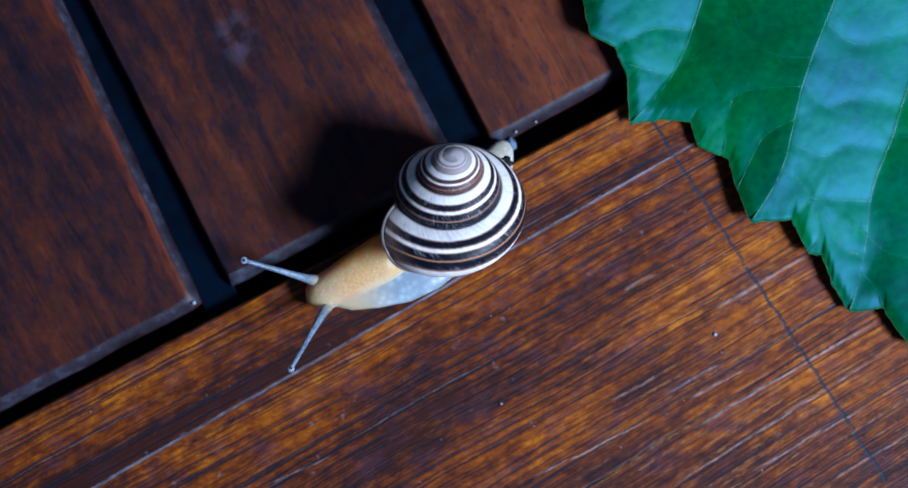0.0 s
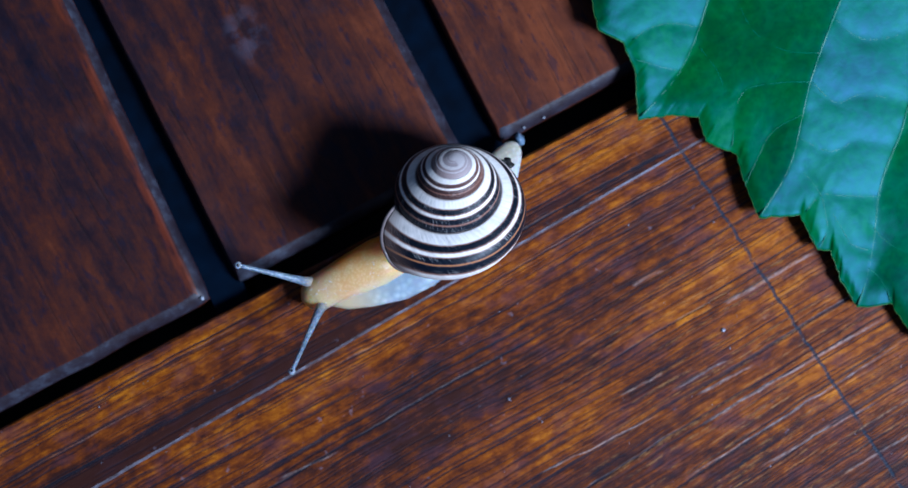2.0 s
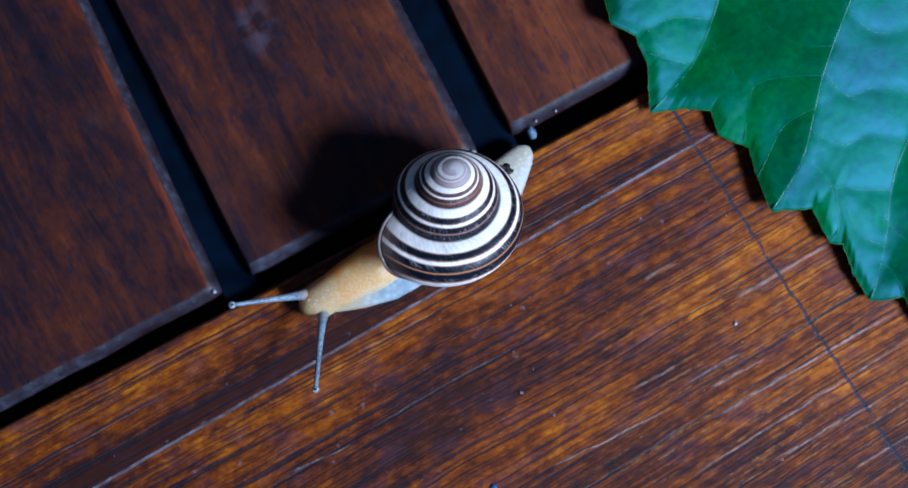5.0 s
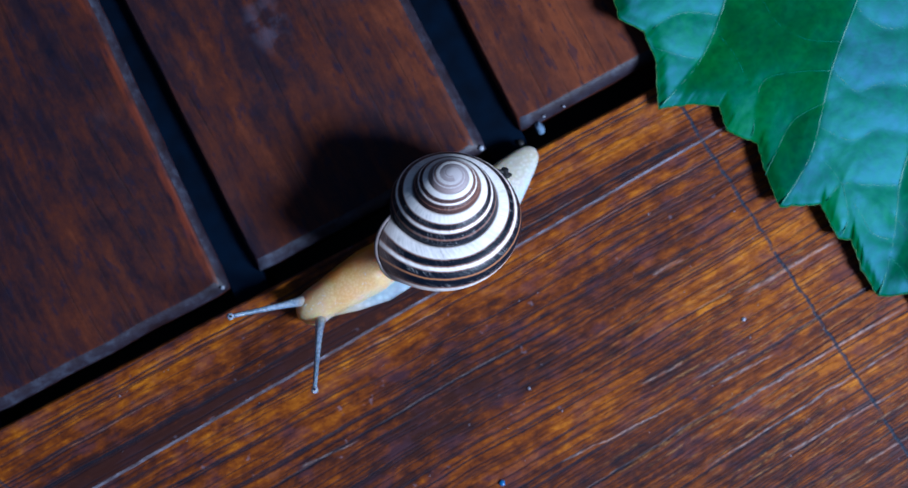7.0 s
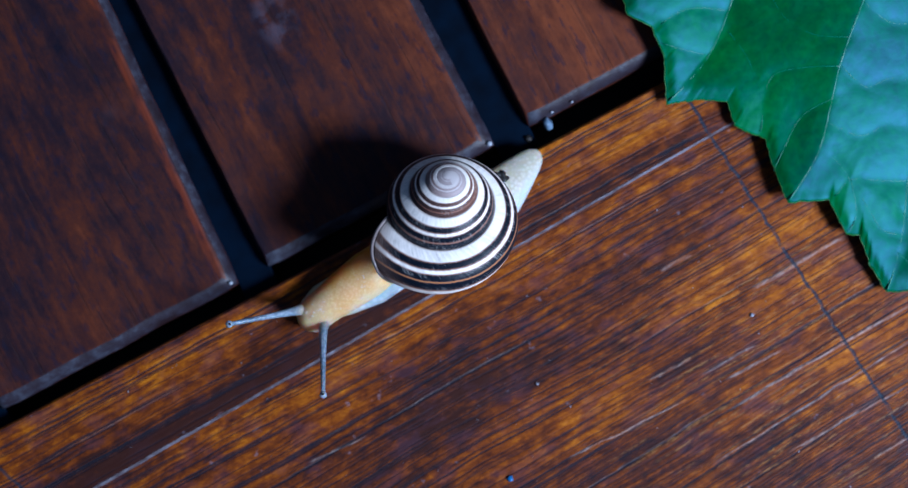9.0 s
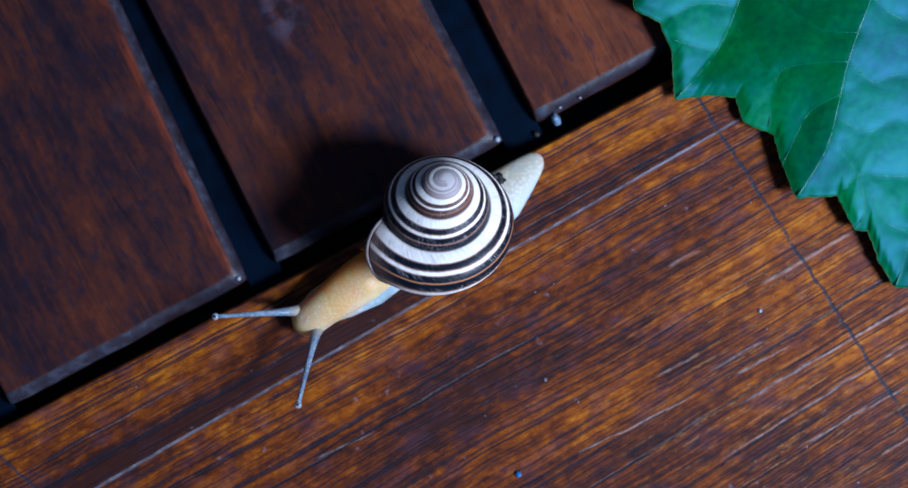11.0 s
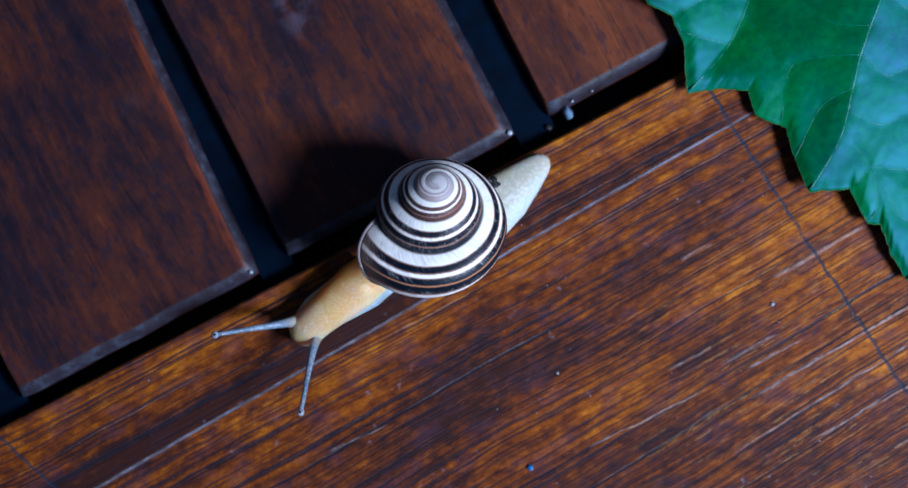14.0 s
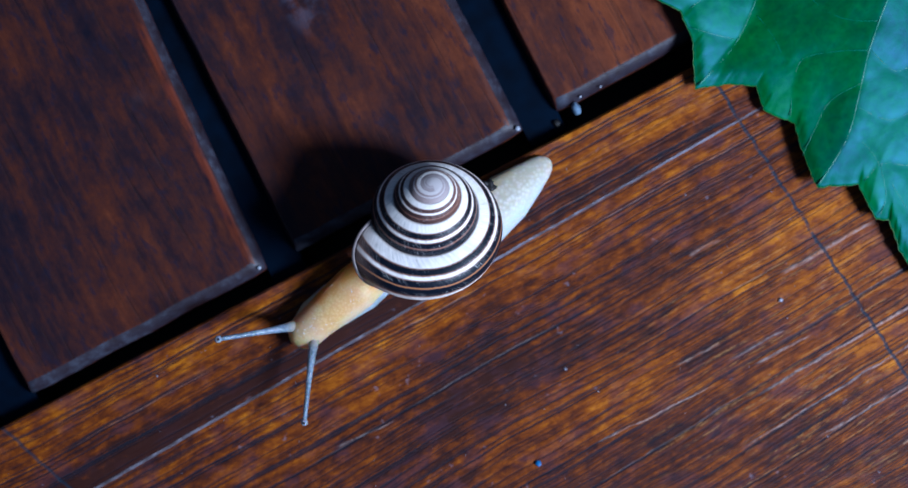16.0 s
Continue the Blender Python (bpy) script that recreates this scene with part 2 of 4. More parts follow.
def stained_slat():
    """Dark red-brown stained hardwood, grain along y."""
    m = Mat("stained_slat_wood", rough=0.45, spec=0.22)
    rnd = m.math("MULTIPLY", m.random(), 7.0)
    x, y, z = m.split(m.coords())
    sway = m.noise(m.scaled(m.coords(), 40, 12, 40), 1.0, 2.0)
    g = m.join(m.math("ADD", m.math("MULTIPLY_ADD", sway, 0.006, x), rnd), y, z)
    broad = m.noise(m.scaled(g, 130, 24, 30), 1.0, 4.0)
    streak = m.noise(m.scaled(g, 620, 60, 40), 1.0, 4.0, 0.6)
    blotch = m.noise(m.shifted(m.coords(), m.join(rnd, 0.0, 0.0)), 42, 4.0)
    mott = m.noise(m.scaled(g, 380, 150, 100), 1.0, 4.0, 0.6)
    tone = m.math("ADD", m.math("MULTIPLY", broad, 0.4), m.math("ADD", m.math("MULTIPLY", streak, 0.25), m.math("MULTIPLY", mott, 0.35)))
    # tone climbs with x: brightness nearer the lamp is painted in
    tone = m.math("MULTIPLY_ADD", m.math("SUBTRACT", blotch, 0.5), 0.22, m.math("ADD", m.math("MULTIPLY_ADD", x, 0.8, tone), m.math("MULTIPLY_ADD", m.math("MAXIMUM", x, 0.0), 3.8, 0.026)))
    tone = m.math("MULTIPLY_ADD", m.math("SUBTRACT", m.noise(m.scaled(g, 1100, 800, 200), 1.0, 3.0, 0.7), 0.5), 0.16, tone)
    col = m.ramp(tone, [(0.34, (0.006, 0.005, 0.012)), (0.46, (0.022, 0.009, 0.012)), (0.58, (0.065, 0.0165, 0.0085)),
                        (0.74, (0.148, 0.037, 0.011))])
    pores = m.step(m.noise(m.scaled(g, 1100, 34, 60), 1.0, 2.0), 0.60, 0.68)
    col = m.mix(m.math("MULTIPLY", pores, 0.4), col, (0.010, 0.006, 0.006))
    fleck = m.step(m.noise(m.scaled(g, 700, 260, 200), 1.0, 4.0, 0.65), 0.54, 0.66)
    col = m.mix(m.math("MULTIPLY", fleck, 0.6), col, (0.010, 0.009, 0.022))
    haze = m.step(m.noise(m.shifted(m.coords(), m.join(0.0, rnd, 0.5)), 60, 5.0, 0.65), 0.58, 0.75)
    col = m.mix(m.math("MULTIPLY", haze, 0.12), col, (0.09, 0.07, 0.09))
    # stain rubbed to red-brown in a line beside one slat's edge
    side = m.math("SUBTRACT", x, m.math("MULTIPLY_ADD", y, 0.062, -0.0332))
    rub = m.math("MULTIPLY", m.step(side, -0.0030, -0.0022), m.math("SUBTRACT", 1.0, m.step(side, -0.0016, -0.0012)))
    rub = m.math("MULTIPLY", rub, m.step(m.noise(m.scaled(m.coords(), 500, 120, 1), 1.0, 4.0), 0.38, 0.62))
    col = m.mix(m.math("MULTIPLY", rub, 0.6), col, (0.19, 0.036, 0.010))
    # a dried pale smear
    dx, dy = m.math("MULTIPLY", m.math("ADD", x, 0.0084), 260.0), m.math("MULTIPLY", m.math("SUBTRACT", y, 0.043), 170.0)
    d = m.math("ADD", m.math("MULTIPLY", dx, dx), m.math("MULTIPLY", dy, dy))
    smear = m.math("MULTIPLY", m.math("SUBTRACT", 1.0, m.step(d, 0.1, 1.0)), m.step(m.noise(m.coords(), 330, 4.0), 0.42, 0.62))
    col = m.mix(m.math("MULTIPLY", smear, 0.32), col, (0.10, 0.10, 0.15))
    m.out("Base Color", col)
    m.out("Roughness", m.math("MULTIPLY_ADD", streak, 0.25, 0.32))
    m.bump(m.math("SUBTRACT", mott, m.math("MULTIPLY", pores, 0.3)), 0.35, 0.00025)
    return m.m


def lit_worn_edge():
    """The stained slat's rounded lit edge: stain worn thin, its highlight painted in grey."""
    m = Mat("lit_worn_slat_edge", rough=0.48, spec=0.32)
    n = m.noise(m.coords(), 420, 5.0, 0.65)
    big = m.noise(m.coords(), 60, 3.0)
    col = m.ramp(m.math("ADD", m.math("MULTIPLY", n, 0.6), m.math("MULTIPLY", big, 0.4)),
                 [(0.36, (0.014, 0.007, 0.009)), (0.50, (0.024, 0.019, 0.028)), (0.66, (0.060, 0.066, 0.090))])
    m.out("Base Color", col)
    m.bump(n, 0.5, 0.0003)
    return m.m


def scuffed_lit_edge():
    """The strip's rounded edge: brown wood, scuffs and caught light both painted pale violet-grey."""
    m = Mat("scuffed_lit_strip_edge", rough=0.40, spec=0.6)
    n = m.noise(m.scaled(m.coords(), 420, 1100, 600), 1.0, 5.0, 0.7)
    b = m.noise(m.coords(), 45, 2.0)
    col = m.ramp(m.math("ADD", m.math("MULTIPLY", n, 0.7), m.math("MULTIPLY", b, 0.3)),
                 [(0.38, (0.026, 0.018, 0.018)), (0.48, (0.080, 0.068, 0.078)), (0.62, (0.19, 0.185, 0.22))])
    m.out("Base Color", col)
    m.bump(n, 0.6, 0.0003)
    return m.m


def shell_mat():
    """Ivory shell with dark spiral bands; uv.x counts the turns, uv.y runs from one suture (0) to the next (1)."""
    m = Mat("banded_shell", rough=0.40, coat=0.0, spec=0.22)
    u, v, _ = m.split(m.coords("UV"))
    lean = m.math("MULTIPLY_ADD", v, 0.030, u)
    wob = m.noise(m.join(m.math("MULTIPLY", u, 9.0), m.math("MULTIPLY", v, 1.5)), 1.0, 3.0)
    stria = m.noise(m.join(m.math("MULTIPLY", lean, 120.0), m.math("MULTIPLY", v, 1.4)), 1.0, 4.0, 0.62)
    vv = m.math("MULTIPLY_ADD", m.math("SUBTRACT", wob, 0.5), 0.05, v)
    vv = m.math("MULTIPLY_ADD", m.math("SUBTRACT", stria, 0.5), 0.035, vv)

    vv = m.math("MULTIPLY_ADD", m.step(u, 3.2, 4.0), -0.045, vv)

    def band(a, b, s=0.018):
        return m.math("MULTIPLY", m.step(vv, a - s, a + s), m.math("SUBTRACT", 1.0, m.step(vv, b - s, b + s)))

    scuff = m.noise(m.coords("Generated"), 9.0, 5.0, 0.65)
    ivory = m.ramp(m.math("ADD", m.math("MULTIPLY", stria, 0.6), m.math("MULTIPLY", scuff, 0.4)),
                   [(0.30, (0.42, 0.38, 0.34)), (0.42, (0.80, 0.75, 0.69)), (0.57, (0.98, 0.92, 0.85))])
    # brown halo, amber between the two lower bands, then the dark core of each band
    halo = m.math("MAXIMUM", band(BANDS[0][0] - 0.025, BANDS[0][1] + 0.03), band(BANDS[1][0] - 0.025, BANDS[2][1] + 0.035))
    col = m.mix(m.math("MULTIPLY", halo, 0.9), ivory, (0.20, 0.055, 0.018))
    amber = m.math("MULTIPLY", band(BANDS[1][1] + 0.012, BANDS[2][0] - 0.012, 0.012), m.step(u, 3.0, 4.2))
    col = m.mix(m.math("MULTIPLY", amber, 0.85), col, (0.44, 0.17, 0.035))
    core = m.math("MAXIMUM", band(*BANDS[0]), m.math("MAXIMUM", band(*BANDS[1]), m.math("MAXIMUM", band(*BANDS[2]), m.math("MULTIPLY", band(*BANDS[3]), 0.55))))
    # bands thin out into brown on the oldest whorls
    age = m.step(u, 1.4, 2.5)
    dark = m.mix(age, (0.12, 0.045, 0.030), (0.003, 0.006, 0.013))
    col = m.mix(m.math("MULTIPLY", core, m.math("MULTIPLY_ADD", age, 0.45, 0.55)), col, dark)
    # scratches across the bands, along the growth lines
    scr = m.noise(m.join(m.math("MULTIPLY", lean, 520.0), m.math("MULTIPLY", v, 2.2), 7.0), 1.0, 3.0)
    where = m.noise(m.join(m.math("MULTIPLY", u, 8.0), m.math("MULTIPLY", v, 3.0), 1.0), 1.0, 2.0)
    scr = m.math("MULTIPLY", m.step(scr, 0.55, 0.66), m.step(where, 0.40, 0.60))
    col = m.mix(m.math("MULTIPLY", scr, 0.5), col, (0.62, 0.60, 0.58))
    # the dull violet-grey embryonic whorls
    tip = m.math("SUBTRACT", 1.0, m.step(u, 0.7, 2.0))
    col = m.mix(m.math("MULTIPLY", tip, 0.80), col, (0.42, 0.37, 0.37))
    seam = m.math("MULTIPLY", m.math("SUBTRACT", 1.0, m.step(v, 0.0, 0.06)), m.step(u, 1.2, 2.2))
    col = m.mix(m.math("MULTIPLY", seam, 0.55), col, (0.20, 0.10, 0.06))
    # the brown-stained last growth behind the lip
    mouth = m.step(m.math("MULTIPLY_ADD", wob, 0.06, u), TURNS - 0.045, TURNS + 0.035)
    col = m.mix(m.math("MULTIPLY", mouth, 0.75), col, (0.12, 0.075, 0.060))
    m.out("Base Color", col)
    m.out("Roughness", m.math("MULTIPLY_ADD", stria, 0.30, 0.24))
    m.bump(m.math("ADD", stria, m.math("MULTIPLY", scuff, 0.4)), 0.40, 0.0002)
    return m.m


def flesh(name, low, mid, high, grain=900, rough=0.3, sss=0.3, flank_light=None, front=None, root=None, crown=None, reach=0.003):
    m = Mat(name, rough=rough + 0.08, spec=0.3)
    v = m.coords()
    c = m.cells(v, grain)
    n = m.noise(v, 260, 4.0)
    col = m.ramp(m.math("ADD", m.math("MULTIPLY", n, 0.6), m.math("MULTIPLY", m.math("SUBTRACT", 1.0, c), 0.4)),
                 [(0.40, low), (0.58, mid), (0.74, high)])
    # lit and shaded flanks are painted in as two side colours
    if flank_light:
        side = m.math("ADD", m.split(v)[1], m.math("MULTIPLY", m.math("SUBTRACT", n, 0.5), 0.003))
        col = m.mix(m.step(side, -0.0032, -0.0008), flank_light[0], col)
        col = m.mix(m.step(side, 0.0012, 0.0034), col, flank_light[1])
    if crown:
        ahead = m.split(v)[0]
        top = m.math("MULTIPLY", m.step(ahead, -0.0045, -0.0010), m.math("SUBTRACT", 1.0, m.step(ahead, 0.0008, 0.0020)))
        col = m.mix(m.math("MULTIPLY", top, 0.22), col, crown)
    if root:
        col = m.mix(m.step(m.split(v)[0], -0.0012, 0.0026), root, col)
    if front:
        col = m.mix(m.step(m.split(v)[0], -0.002, 0.006), col, front)
    m.out("Base Color", col)
    m.b.inputs["Subsurface Weight"].default_value = sss
    m.b.inputs["Subsurface Radius"].default_value = (1.0, 0.42, 0.12)
    m.b.inputs["Subsurface Scale"].default_value = reach
    # a wet film that sparkles on the grains
    m.b.inputs["Coat Weight"].default_value = 0.5
    m.b.inputs["Coat Roughness"].default_value = 0.10
    film = m.node("Bump")
    film.inputs["Strength"].default_value, film.inputs["Distance"].default_value = 1.0, 0.0006
    m.link(m.math("MULTIPLY_ADD", m.noise(v, 2300, 2.0), 1.4, m.math("SUBTRACT", 1.0, c)), film.inputs["Height"])
    m.link(film.outputs[0], m.b.inputs["Coat Normal"])
    m.bump(m.math("SUBTRACT", 1.0, c), 0.20, 0.0002)
    return m.m


def leaf_mat():
    m = Mat("waxy_green_leaf", rough=0.4, spec=0.72)
    v = m.coords()
    n = m.noise(v, 70, 4.0)
    f = m.noise(v, 900, 3.0)
    net = m.cells(m.shifted(v, m.scaled(v, 0.3, 0.3, 0.3)), 200, "DISTANCE_TO_EDGE")
    col = m.ramp(m.math("ADD", m.math("MULTIPLY", n, 0.7), m.math("MULTIPLY", f, 0.3)),
                 [(0.34, (0.002, 0.046, 0.004)), (0.50, (0.004, 0.088, 0.004)), (0.68, (0.016, 0.15, 0.008))])
    vein = m.math("SUBTRACT", 1.0, m.step(net, 0.0, 0.10))
    col = m.mix(m.math("MULTIPLY", vein, 0.07), col, (0.02, 0.17, 0.05))
    m.out("Base Color", col)
    m.out("Roughness", m.math("MULTIPLY_ADD", f, 0.10, 0.46))
    m.b.inputs["Specular Tint"].default_value = (0.20, 0.50, 1.0, 1)
    m.bump(m.math("ADD", m.math("MULTIPLY", m.step(net, 0.0, 0.3), 0.35), m.math("MULTIPLY", f, 0.9)), 0.3, 0.0001)
    return m.m


def plain(name, lo, hi, scale=300, rough=0.5, bump=0.3, spec=0.5):
    m = Mat(name, rough=rough, spec=spec)
    n = m.noise(m.coords(), scale, 4.0)
    m.out("Base Color", m.ramp(n, [(0.35, lo), (0.65, hi)]))
    m.bump(n, bump, 0.0002)
    return m.m


# Dark bands on a whorl, from its upper suture (0) to its lower one (1); the last lies on the base.
BANDS = [(0.29, 0.43), (0.57, 0.735), (0.785, 1.0), (1.22, 1.27)]
TURNS = 4.3
PLANK, SLAT, EDGE = oiled_plank(), stained_slat(), lit_worn_edge()
SCUFF_LIT = scuffed_lit_edge()
SHELL_MAT, LEAF = shell_mat(), leaf_mat()
# orange paints light glowing through the shaded side, pale the lit side
FLESH = flesh("amber_flesh", (0.54, 0.345, 0.13), (0.59, 0.41, 0.18), (0.66, 0.50, 0.28), 2600, rough=0.30, sss=0.95, reach=0.0045, flank_light=((0.60, 0.25, 0.02), (0.62, 0.50, 0.32)), crown=(0.56, 0.52, 0.47))
SOLE = flesh("pale_sole_flesh", (0.25, 0.31, 0.36), (0.34, 0.41, 0.46), (0.50, 0.57, 0.62), 900, rough=0.24, front=(0.52, 0.42, 0.26))
# bluish paints the tail's lit side, yellow-brown its shaded side
TAIL_MAT = flesh("pale_tail_flesh", (0.45, 0.41, 0.31), (0.54, 0.51, 0.42), (0.66, 0.66, 0.62), 1700, rough=0.40, flank_light=((0.48, 0.52, 0.55), (0.46, 0.38, 0.22)))
FEELER = flesh("blue_grey_feeler_flesh", (0.11, 0.15, 0.20), (0.18, 0.23, 0.29), (0.30, 0.35, 0.42), 2200, 0.25, 0.2, root=(0.42, 0.34, 0.23))
BULB = flesh("blue_grey_bulb_flesh", (0.24, 0.27, 0.32), (0.34, 0.38, 0.44), (0.46, 0.50, 0.56), 1600, 0.2, 0.2)
LIP = plain("brownish_lip", (0.085, 0.060, 0.055), (0.26, 0.22, 0.21), 180, 0.35)
EYE_MAT = plain("dark_eye", (0.02, 0.02, 0.025), (0.05, 0.05, 0.06), 900, 0.15)
VEIN = plain("pale_leaf_vein", (0.009, 0.11, 0.055), (0.02, 0.16, 0.10), 400, 0.45)
MARGIN = plain("yellow_green_margin", (0.014, 0.085, 0.010), (0.045, 0.14, 0.020), 250, 0.45)
DIRT = plain("black_dirt", (0.004, 0.004, 0.005), (0.02, 0.018, 0.016), 900, 0.6, 0.8)
RAIL = plain("dark_rail", (0.006, 0.007, 0.009), (0.014, 0.015, 0.018), 60, 0.6)
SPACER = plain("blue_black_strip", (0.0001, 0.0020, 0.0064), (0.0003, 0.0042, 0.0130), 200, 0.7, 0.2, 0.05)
SOIL = plain("dark_soil", (0.010, 0.009, 0.008), (0.030, 0.026, 0.022), 40, 0.9, 0.8)
SPECK = plain("pale_grit", (0.14, 0.14, 0.17), (0.32, 0.32, 0.38), 900, 0.35)
GLINT = plain("pale_glint_bead", (0.30, 0.33, 0.38), (0.45, 0.48, 0.54), 900, 0.10, 0.1)
NECK_GLINT = plain("pale_neck_glint", (0.55, 0.53, 0.50), (0.75, 0.74, 0.72), 900, 0.12, 0.1, 0.8)
BLUE = plain("blue_paint_fleck", (0.02, 0.10, 0.26), (0.04, 0.16, 0.40), 900, 0.3)
WATER = plain("blue_grey_bead", (0.09, 0.14, 0.21), (0.18, 0.26, 0.36), 600, 0.08, 0.1, 1.0)


# ---- builders ----
def part(name, bm, material, parent=None, label="", smooth=True, second=None):
    """Links a bmesh, given in millimetres, as one mesh object."""
    bmesh.ops.scale(bm, vec=(0.001, 0.001, 0.001), verts=bm.verts)
    me = bpy.data.meshes.new(name)
    bm.to_mesh(me)
    bm.free()
    me.materials.append(material)
    if second:
        me.materials.append(second)
    if smooth:
        me.shade_smooth()
    ob = new(name, me)
    ob.parent = parent
    return tagged(ob, label)


def thing(name, label, category, group="", kind="", at=None):
    ob = new(name)
    ob.empty_display_size = 0.005
    if at is not None:
        ob.matrix_world = at
    return tagged(ob, label, category, group, kind)


def smoothstep(a, b, v):
    k = min(1.0, max(0.0, (v - a) / (b - a)))
    return k * k * (3 - 2 * k)


def board(corners, z0, z1, bevel, wave=0.0, seed=0.0, lit_worn=(2, 3)):
    """A board between four corners (far right, far left, near left, near right) with uneven edges;
    the worn sides that face the lamp (0 far, 1 left, 2 near, 3 right) carry the second material."""
    bm = bmesh.new()
    cs = [Vector(c) for c in corners]
    lx, ly = (cs[0] - cs[1]).length, (cs[1] - cs[2]).length
    outline = ((lx, ly), (0, ly), (0, 0), (lx, 0))
    ring, sides = [], []
    for i in range(4):
        (ax, ay), (bx, by) = outline[i], outline[(i + 1) % 4]
        n = max(2, int(math.hypot(bx - ax, by - ay) / 1.5))
        ring += [(ax + (bx - ax) * k / n, ay + (by - ay) * k / n) for k in range(n)]
        sides += [i] * n
    rows = [(0.0, z0)]
    rows += [(0.0, z1 - bevel), (0.12 * bevel, z1 - 0.72 * bevel), (0.40 * bevel, z1 - 0.36 * bevel), (0.72 * bevel, z1 - 0.12 * bevel), (bevel, z1), (bevel + 0.3, z1 + 0.001)]
    loops = []
    for inset, z in rows:
        loop = []
        for px, py in ring:
            w = wave * noise.noise(Vector((px * 0.12 + seed, py * 0.12, 3.1 + seed)))
            w += 0.35 * wave * noise.noise(Vector((px * 0.6, py * 0.6 + seed, 1.7)))
            # rounded in plan at the corners
            ex, ey = min(px, lx - px), min(py, ly - py)
            w += 0.12 * bevel * max(0.0, 1 - (ex + ey) / (1.5 * bevel))
            # the left edge is left crisp
            side_inset = inset * (0.3 if px < lx / 2 else 1.0)
            qx = lx / 2 + (px - lx / 2) * (1 - 2 * (side_inset + w) / lx)
            qy = ly / 2 + (py - ly / 2) * (1 - 2 * (inset + w) / ly)
            u, v = qx / lx, qy / ly
            p = (cs[2] * (1 - u) + cs[3] * u) * (1 - v) + (cs[1] * (1 - u) + cs[0] * u) * v
            loop.append(bm.verts.new((p.x, p.y, z)))
        loops.append(loop)
    n = len(ring)
    for k in range(len(loops) - 1):
        for i in range(n):
            f = bm.faces.new((loops[k][i], loops[k][(i + 1) % n], loops[k + 1][(i + 1) % n], loops[k + 1][i]))
            f.material_index = 1 if 1 <= k < (4 if sides[i] == 3 else 5) and sides[i] in lit_worn else 0
    bm.faces.new(loops[-1])
    bm.faces.new(list(reversed(loops[0])))
    bmesh.ops.recalc_face_normals(bm, faces=bm.faces)
    return bm


def loft(sections, ring=24, power=2.0):
    """A closed body through sections (x, y, z, half width, half height) along x, flat underneath where power is high."""
    bm = bmesh.new()
    loops = []
    for x, y, z, w, h in sections:
        loop = []
        for i in range(ring):
            a = 2 * math.pi * i / ring
            c, s = math.cos(a), math.sin(a)
            yy = w * math.copysign(abs(c) ** (2 / power), c)
            zz = h * math.copysign(abs(s) ** (2 / power), s)
            loop.append(bm.verts.new((x, y + yy, z + zz)))
        loops.append(loop)
    for a, b in zip(loops, loops[1:]):
        for i in range(ring):
            j = (i + 1) % ring
            bm.faces.new((a[i], a[j], b[j], b[i]))
    bm.faces.new(list(reversed(loops[0])))
    bm.faces.new(loops[-1])
    bmesh.ops.recalc_face_normals(bm, faces=bm.faces)
    return bm


def tube(points, radii, ring=8):
    """A round tube along points."""
    bm = bmesh.new()
    loops = []
    pts = [Vector(p) for p in points]
    for i, p in enumerate(pts):
        d = (pts[min(i + 1, len(pts) - 1)] - pts[max(i - 1, 0)]).normalized()
        side = d.cross(Vector((0, 0, 1)))
        side = side.normalized() if side.length > 1e-4 else Vector((0, 1, 0))
        up = side.cross(d)
        loops.append([bm.verts.new(p + radii[i] * (math.cos(a) * side + math.sin(a) * up))
                      for a in [2 * math.pi * k / ring for k in range(ring)]])
    for a, b in zip(loops, loops[1:]):
        for i in range(ring):
            j = (i + 1) % ring
            bm.faces.new((a[i], a[j], b[j], b[i]))
    bm.faces.new(list(reversed(loops[0])))
    bm.faces.new(loops[-1])
    bmesh.ops.recalc_face_normals(bm, faces=bm.faces)
    return bm


def lump(r, squash=1.0, rough=0.2, seed=0.0, sub=2):
    bm = bmesh.new()
    bmesh.ops.create_icosphere(bm, subdivisions=sub, radius=r)
    for v in bm.verts:
        k = 1 + rough * noise.noise(v.co / r * 1.3 + Vector((seed, seed, 0)))
        v.co = Vector((v.co.x * k, v.co.y * k, v.co.z * k * squash))
    return bm


